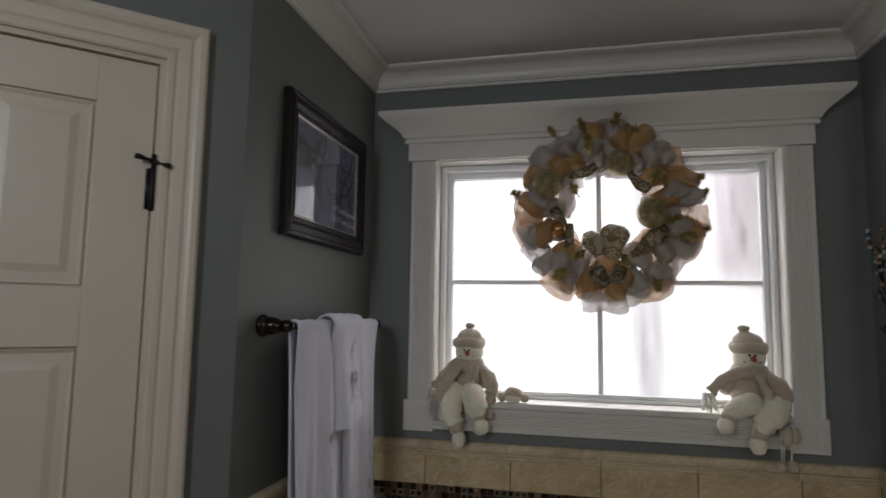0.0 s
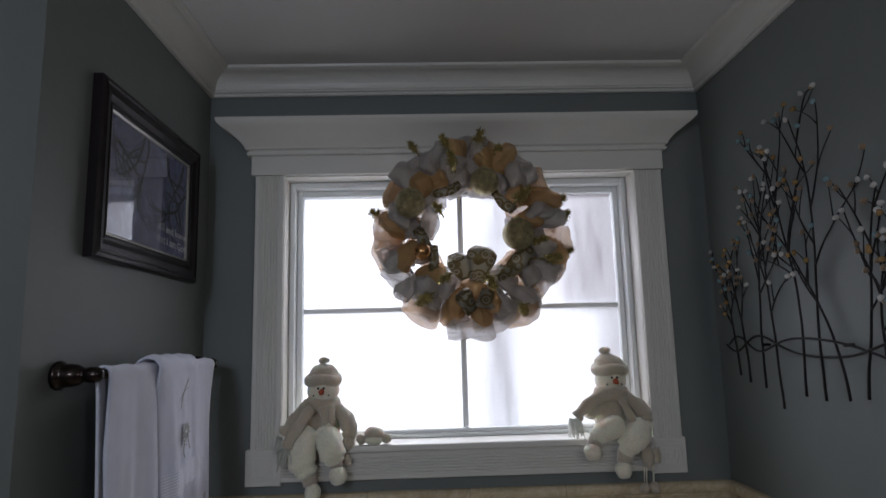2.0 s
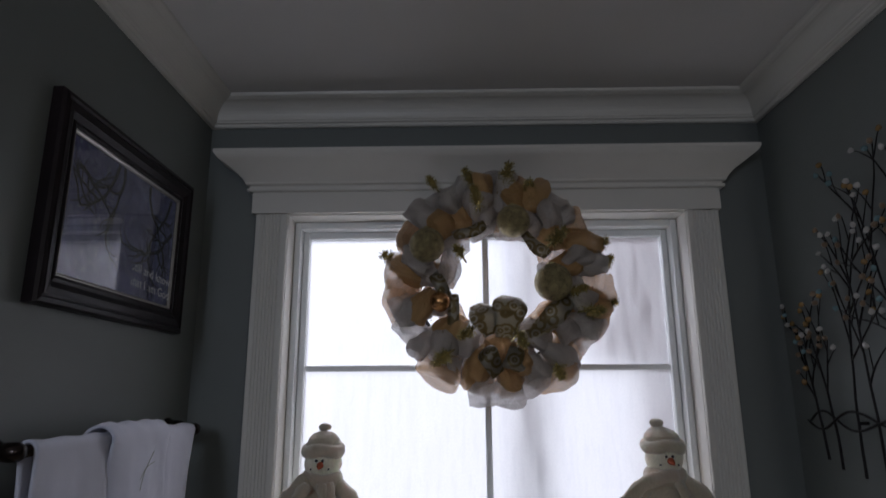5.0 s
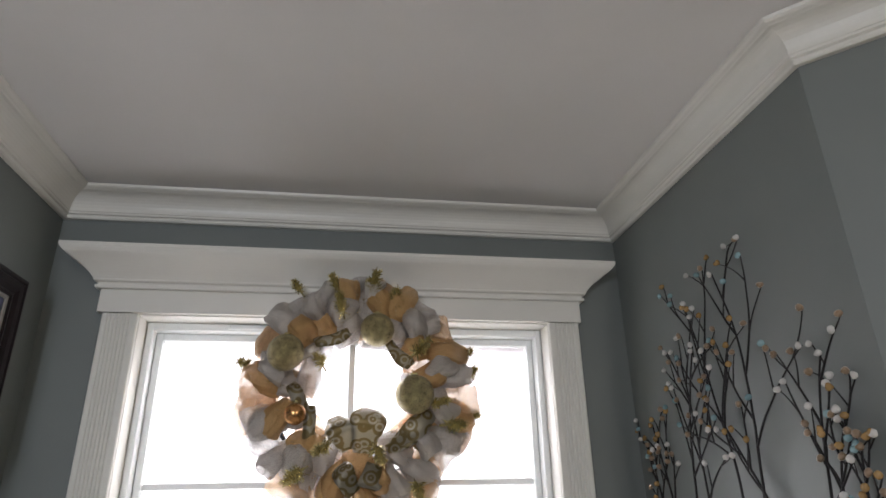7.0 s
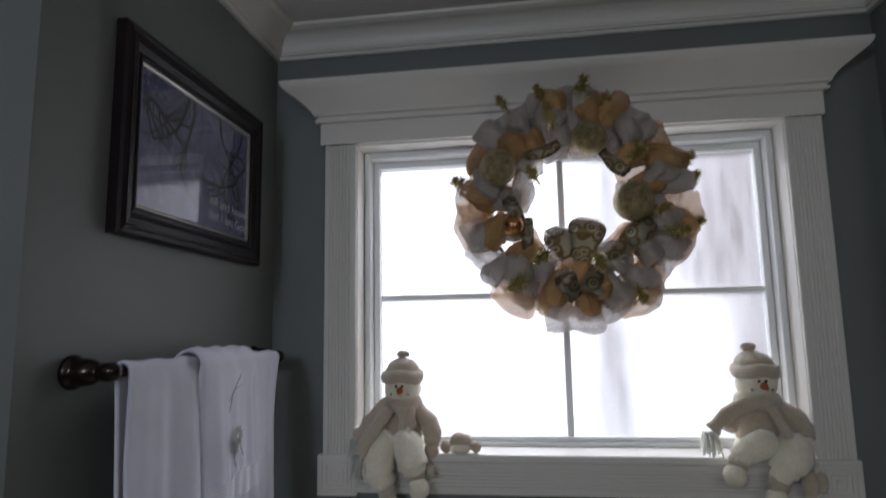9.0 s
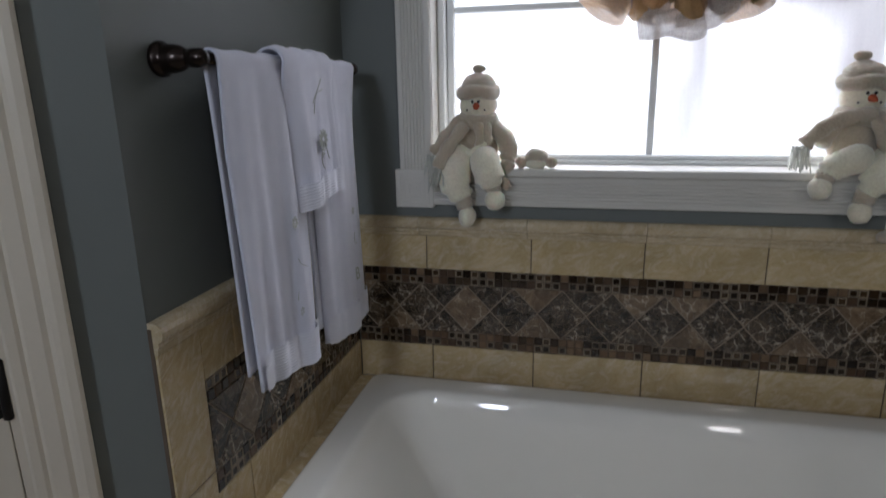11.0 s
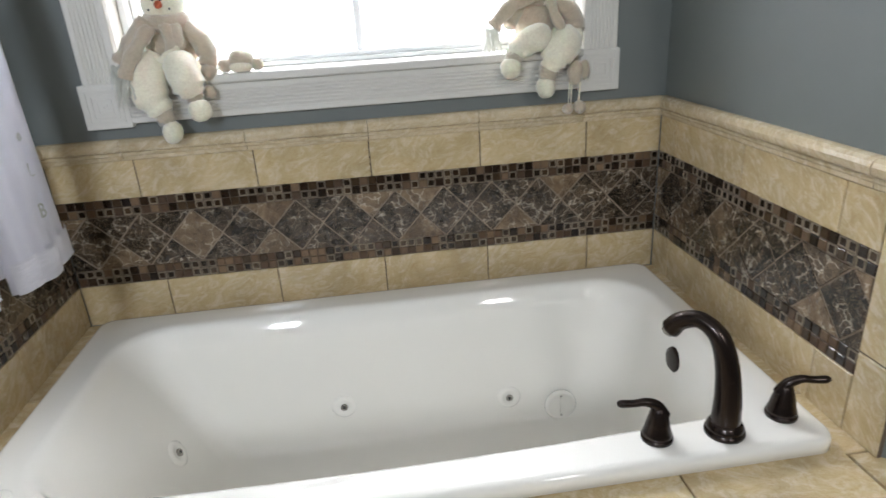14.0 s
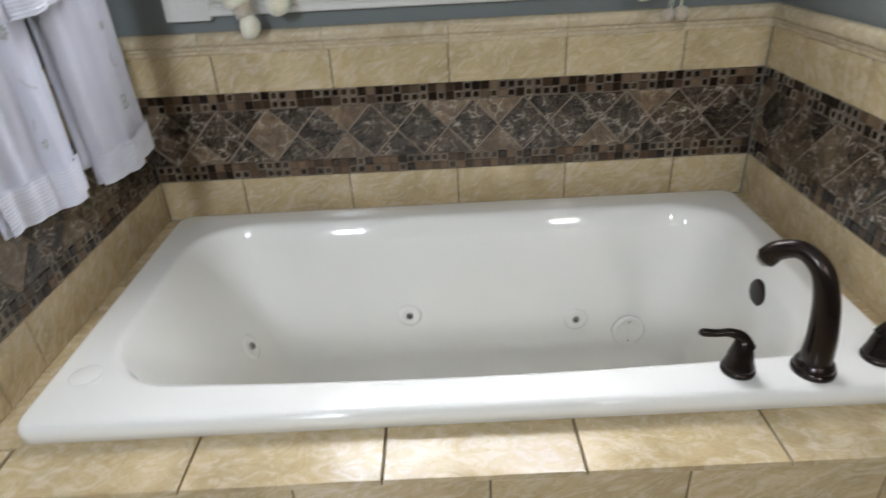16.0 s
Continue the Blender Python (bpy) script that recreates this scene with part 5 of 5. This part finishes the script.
def bough(y, z, a, length, r, deep, x):
    """A stem in the wall's plane that grows twigs with buds; a: lean from upright."""
    pts, bits = [Vector((x, y, z))], max(4, int(length / 0.035))
    lean = ra.uniform(-0.5, 0.5)
    for i in range(bits):
        a += lean / bits + ra.uniform(-0.09, 0.09)
        p = pts[-1] + Vector((ra.uniform(-0.003, 0.003), math.sin(a), math.cos(a))) * length / bits
        p.x, p.y, p.z = min(-0.012, max(-0.034, p.x)), p.y, min(p.z, 0.79)
        p.y = min(0.41, max(-0.42, p.y))
        pts.append(p)
    pts = smooth_path(pts, 2)
    bm = bmesh.new()
    tube(bm, pts, [r * (1 - 0.5 * i / len(pts)) for i in range(len(pts))], 7)
    part("branch", bm, IRON, art, smooth=True)
    bud(pts[-1])
    if deep:
        side = ra.choice((-1, 1))
        at0 = 0.42 if deep == 2 else 0.3
        for i in range(5 if deep == 2 else 2):
            f = at0 + (0.95 - at0) * (i + ra.uniform(0, 0.6)) / (5 if deep == 2 else 2)
            q = pts[min(len(pts) - 2, int(f * len(pts)))]
            bough(q.y, q.z, a * 0.5 + side * ra.uniform(0.35, 0.7), length * ra.uniform(0.22, 0.36) if deep == 2 else length * 0.4, r * 0.72, deep - 1, q.x)
            side = -side


for y, z, lean, length in ((-0.164, 1.378, 0.12, 0.33), (-0.215, 1.36, 0.05, 0.40), (-0.297, 1.350, 0.04, 0.56), (-0.375, 1.301, 0.02, 0.58), (-0.479, 1.342, 0.03, 0.68), (-0.555, 1.338, -0.06, 0.72), (-0.640, 1.345, 0.02, 0.52), (-0.700, 1.354, -0.08, 0.46), (-0.775, 1.37, 0.10, 0.33), (-0.82, 1.39, 0.0, 0.25)):
    bough(y - AO.y, z - AO.z, lean, length, 0.0036, 2, -0.024)
for ph in (0.0, math.pi):
    bm = bmesh.new()
    tube(bm, [(-0.024 + 0.004 * math.cos(6 * t + ph), 0.36 - 0.74 * t, 0.160 + 0.022 * math.sin(13 * t + ph + 1.6 * math.sin(5 * t)) + 0.012 * math.sin(4 * t + 2 * ph + 1) + 0.01 * t) for t in (i / 60 for i in range(61))], 0.0032, 7)
    part("cross_wire", bm, IRON, art, smooth=True)
for y in (-0.297, -0.640):
    bm = bmesh.new()
    tube(bm, [(-0.001, y - AO.y, 0.17), (-0.024, y - AO.y, 0.17)], 0.004, 8)
    part("wall_pin", bm, IRON, art)

# ---- tile pieces ----
SHAPES = {}


def piece_mesh(key, outline, depth, bevel, material):
    """A tile from its outline in its own plane (u, v), its front edge eased; shared between alike pieces."""
    if key in SHAPES:
        return SHAPES[key]
    k = len(outline)
    cx, cy = sum(p[0] for p in outline) / k, sum(p[1] for p in outline) / k
    size = max(math.hypot(p[0] - cx, p[1] - cy) for p in outline)
    f = 1 - bevel / size
    v = [(p[0], p[1], 0.0) for p in outline] + [(p[0], p[1], depth - bevel * 0.8) for p in outline]
    v += [(cx + (p[0] - cx) * f, cy + (p[1] - cy) * f, depth) for p in outline]
    faces = [tuple(range(2 * k, 3 * k))]
    for ring in range(2):
        faces += [(ring * k + i, ring * k + (i + 1) % k, (ring + 1) * k + (i + 1) % k, (ring + 1) * k + i) for i in range(k)]
    me = bpy.data.meshes.new("tile")
    me.from_pydata(v, [], faces)
    me.materials.append(material)
    SHAPES[key] = me
    return me


def rect(w, h):
    return [(-w / 2, -h / 2), (w / 2, -h / 2), (w / 2, h / 2), (-w / 2, h / 2)]


def lay(name, mesh, parent, m):
    ob = new(name, mesh)
    ob.parent = parent
    ob.matrix_local = parent.matrix_world.inverted() @ m
    return ob


rng = random.Random(4)
JOINT = 0.003


def panel(name, frame_m, lo, hi, uppers, lowers, caps, diamond0, label, column=None):
    """The wainscot of one wall in its own frame: u along, v up, w out of the wall. column: (from, to) of an upright end tile."""
    bm = bmesh.new()
    c0, c1 = (min(lo, column[0]), max(hi, column[1])) if column else (lo, hi)
    skin(bm, [[(c0, DECK, 0.0), (c1, DECK, 0.0), (c1, 1.030, 0.0), (c0, 1.030, 0.0)], [(c0, DECK, 0.007), (c1, DECK, 0.007), (c1, 1.030, 0.007), (c0, 1.030, 0.007)]], True, True, True)
    bmesh.ops.recalc_face_normals(bm, faces=bm.faces)
    back = part(name, bm, DGROUT)
    back.matrix_world = frame_m
    tagged(back, label, "wall tile", kind="structure")
    bpy.context.view_layer.update()

    def put(kind, mesh, u, v, w=0.0, turn=0.0):
        wob = rng.uniform(-0.0006, 0.0006)
        lay(kind, mesh, back, frame_m @ Matrix.Translation((u, v, w + wob)) @ pose(0, 0, 0, rng.uniform(-0.25, 0.25), rng.uniform(-0.25, 0.25), turn))

    for row, (z0, z1) in ((uppers, (0.8835, 0.986)), (lowers, (DECK + 0.0006, 0.6385))):
        edges = [lo, *row, hi]
        for a, b2 in zip(edges, edges[1:]):
            w, h = b2 - a - JOINT, z1 - z0
            put("tile", piece_mesh(("t", round(w, 3), round(h, 3)), rect(w, h), 0.011, 0.0015, TILE), (a + b2) / 2, (z0 + z1) / 2)
    edges = [c0, *caps, c1]
    for a, b2 in zip(edges, edges[1:]):
        w = b2 - a - 0.0015
        key = ("cap", round(w, 3))
        if key not in SHAPES:
            prof = [(0.000, 0.0), (0.012, 0.0), (0.014, 0.003), (0.014, 0.011), (0.017, 0.014), (0.0175, 0.018), (0.015, 0.021), (0.019, 0.024)]
            prof += [(0.021 + 0.006 * math.sin(t), 0.024 + 0.016 * (1 - math.cos(t))) for t in (radians(22.5 * i) for i in range(1, 5))]
            prof += [(0.024, 0.048), (0.017, 0.0545), (0.008, 0.056), (0.0, 0.056)]
            kp = len(prof)
            v = [(s * w / 2, z, o) for s in (-1, 1) for o, z in prof]
            faces = [(i, (i + 1) % kp, kp + (i + 1) % kp, kp + i) for i in range(kp)] + [tuple(reversed(range(kp))), tuple(range(kp, 2 * kp))]
            me = bpy.data.meshes.new("cap_tile")
            me.from_pydata(v, [], faces)
            me.materials.append(CAPTILE)
            SHAPES[key] = me
        put("cap_tile", SHAPES[key], (a + b2) / 2, 0.9845)
    if column:
        a, b2 = column
        for z0, z1 in ((DECK + 0.0006, 0.690), (0.693, 0.984)):
            w, h = b2 - a - JOINT, z1 - z0
            put("tile", piece_mesh(("t", round(w, 3), round(h, 3)), rect(w, h), 0.011, 0.0025, TILE), (a + b2) / 2, (z0 + z1) / 2)
    bm = bmesh.new()
    box(bm, lo + 0.0005, hi - 0.0005, 0.6872, 0.8358, 0.0070, 0.0086)
    part("grout_band", bm, LGROUT, back)
    # mosaic rows, each chip an own piece
    pitch = 0.0235
    count = int((hi - lo - 0.001) / pitch)
    pitch = (hi - lo - 0.001) / count
    chip = rect(pitch - 0.0026, 0.0209)
    plain, dark = (piece_mesh((kk, round(pitch, 4)), chip, dd, 0.0022, mm) for kk, dd, mm in (("s", 0.0105, STONE_CHIP), ("g", 0.0105, GLASS_CHIP)))
    key = ("framed", round(pitch, 4))
    if key not in SHAPES:
        w, h, t = (pitch - 0.0026) / 2, 0.0209 / 2, 0.0019
        v = []
        for d, z in ((0, 0.0), (0, 0.0095), (0.0006, 0.0108), (t, 0.0108), (t + 0.0012, 0.0090)):
            v += [(-w + d, -h + d, z), (w - d, -h + d, z), (w - d, h - d, z), (-w + d, h - d, z)]
        faces = [(4 * r2 + i, 4 * r2 + (i + 1) % 4, 4 * r2 + 4 + (i + 1) % 4, 4 * r2 + 4 + i) for r2 in range(4) for i in range(4)] + [(16, 17, 18, 19)]
        me = bpy.data.meshes.new("chip")
        me.from_pydata(v, [], faces)
        me.materials.append(METAL_CHIP)
        me.materials.append(GLASS_CHIP)
        me.polygons[-1].material_index = 1
        SHAPES[key] = me
    for base in (0.6400, 0.8365):
        for row in range(2):
            for i in range(count):
                q = rng.random()
                put("mosaic_chip", SHAPES[key] if q < 0.46 else dark if q < 0.78 else plain, lo + 0.0005 + (i + 0.5) * pitch, base + (row + 0.5) * 0.0233)
    # marble diamonds on point, with half diamonds above and below, cut at the ends
    z0, z1 = 0.6880, 0.8350
    zm, hw, hh, gap = (z0 + z1) / 2, 0.0695, (z1 - z0) / 2, 0.0017

    def clipped(poly, a, b2):
        for side, lim in ((1, a), (-1, b2)):
            out = []
            for p, q in zip(poly, poly[1:] + poly[:1]):
                ip, iq = side * (p[0] - lim) >= 0, side * (q[0] - lim) >= 0
                if ip:
                    out.append(p)
                if ip != iq:
                    t = (lim - p[0]) / (q[0] - p[0])
                    out.append((lim, p[1] + t * (q[1] - p[1])))
            poly = out
            if len(poly) < 3:
                return []
        return poly

    k0 = int(math.floor((lo - diamond0) / (2 * hw))) - 1
    for k in range(k0, k0 + int((hi - lo) / (2 * hw)) + 4):
        u = diamond0 + 2 * hw * k
        for kind, poly in (
            ("d", [(u - hw + gap, zm), (u, zm - hh + gap), (u + hw - gap, zm), (u, zm + hh - gap)]),
            ("u", [(u + 1.8 * gap, z1), (u + hw, zm + 2.5 * gap), (u + 2 * hw - 2.5 * gap, z1)]),
            ("l", [(u + 2.5 * gap, z0), (u + 2 * hw - 2.5 * gap, z0), (u + hw, zm - 2.5 * gap)]),
        ):
            cut = clipped(poly, lo + 0.0015, hi - 0.0015)
            if len(cut) < 3 or max(p[0] for p in cut) - min(p[0] for p in cut) < 0.006:
                continue
            if kind == "u":
                cut = cut[::-1]
            whole = abs(min(p[0] for p in cut) - min(p[0] for p in poly)) < 1e-6 and abs(max(p[0] for p in cut) - max(p[0] for p in poly)) < 1e-6
            cu, cv = sum(p[0] for p in cut) / len(cut), sum(p[1] for p in cut) / len(cut)
            shape = [(p[0] - cu, p[1] - cv) for p in cut]
            put("marble_tile", piece_mesh(("m", kind) if whole else ("m", kind, name, k), shape, 0.0108, 0.0012, MARBLE), cu, cv)
    return back


FN = Matrix(((1, 0, 0, 0), (0, 0, -1, 0.0095), (0, 1, 0, 0), (0, 0, 0, 1)))
FE = Matrix(((0, 0, -1, 0.8495), (-1, 0, 0, 0), (0, 1, 0, 0), (0, 0, 0, 1)))
FW = Matrix(((0, 0, 1, -0.8495), (1, 0, 0, 0), (0, 1, 0, 0), (0, 0, 0, 1)))
panel("tile_panel_north", FN, -0.838, 0.838, [-0.616, -0.308, 0.0, 0.308, 0.616], [-0.603, -0.296, 0.013, 0.320, 0.628], [-0.636, -0.320, 0.002, 0.306, 0.606], -0.357, "beige tile wainscot with marble diamond and mosaic band")
panel("tile_panel_east", FE, 0.0005, 0.818, [0.097, 0.407, 0.719], [0.100, 0.415, 0.718], [0.26, 0.56, 0.78], 0.075, "beige tile wainscot with marble diamond and mosaic band", (0.818, 0.902))
panel("tile_panel_west", FW, -0.785, -0.0005, [-0.68, -0.372, -0.064], [-0.668, -0.345, -0.04], [-0.62, -0.31], -0.088, "beige tile wainscot with marble diamond and mosaic band", (-0.902, -0.785))

# deck tiles
bpy.context.view_layer.update()


def deck_tile(outline, top=DECK, name="deck_tile"):
    cx, cy = sum(p[0] for p in outline) / len(outline), sum(p[1] for p in outline) / len(outline)
    shape = [(p[0] - cx, p[1] - cy) for p in outline]
    lay(name, piece_mesh(("deck", cx, cy), shape, 0.0105, 0.0018, TILE), deck, Matrix.Translation((cx, cy, top - 0.0105)) @ pose(0, 0, 0, rng.uniform(-0.2, 0.2), rng.uniform(-0.2, 0.2)))


xs = [-0.778, -0.463, -0.146, 0.171, 0.486, 0.800]
for a, b2 in zip(xs, xs[1:]):
    deck_tile([(a + 0.002, -0.986), (b2 - 0.002, -0.986), (b2 - 0.002, -0.855), (a + 0.002, -0.855)])
deck_tile([(0.803, -0.986), (0.884, -0.916), (0.850, -0.885), (0.803, -0.885)])
deck_tile([(-0.782, -0.885), (-0.850, -0.885), (-0.884, -0.916), (-0.812, -0.986), (-0.782, -0.986)])
for s, ys in ((-1, (-0.882, -0.68, -0.372, -0.064, -0.003)), (1, (-0.882, -0.70, -0.39, -0.08, -0.003))):
    lo, hi = sorted((s * 0.8445, s * 0.752))
    for a, b2 in zip(ys, ys[1:]):
        deck_tile([(lo, a + 0.0015), (hi, a + 0.0015), (hi, b2 - 0.0015), (lo, b2 - 0.0015)])
for a, b2 in zip((-0.75, -0.45, -0.14, 0.17, 0.48), (-0.45, -0.14, 0.17, 0.48, 0.75)):
    deck_tile([(a + 0.0015, -0.085), (b2 - 0.0015, -0.085), (b2 - 0.0015, 0.004), (a + 0.0015, 0.004)])
# apron tiles under the deck's front
xs = [-0.805, -0.598, -0.289, 0.022, 0.336, 0.648, 0.805]
for z0, z1 in ((0.200, 0.505), (0.004, 0.197)):
    for a, b2 in zip(xs, xs[1:]):
        w, h = b2 - a - JOINT, z1 - z0
        lay("apron_tile", piece_mesh(("t", round(w, 3), round(h, 3)), rect(w, h), 0.008, 0.0015, TILE), deck, Matrix.Translation(((a + b2) / 2, -0.972, (z0 + z1) / 2)) @ pose(0, 0, 0, 90))
for s in (-1, 1):
    for z0, z1 in ((0.200, 0.505), (0.004, 0.197)):
        lay("apron_tile", piece_mesh(("return", z0), rect(0.074, z1 - z0), 0.006, 0.0015, TILE), deck, Matrix.Translation((s * 0.840, -0.949, (z0 + z1) / 2)) @ pose(0, 0, 0, 90, 0, s * 36))
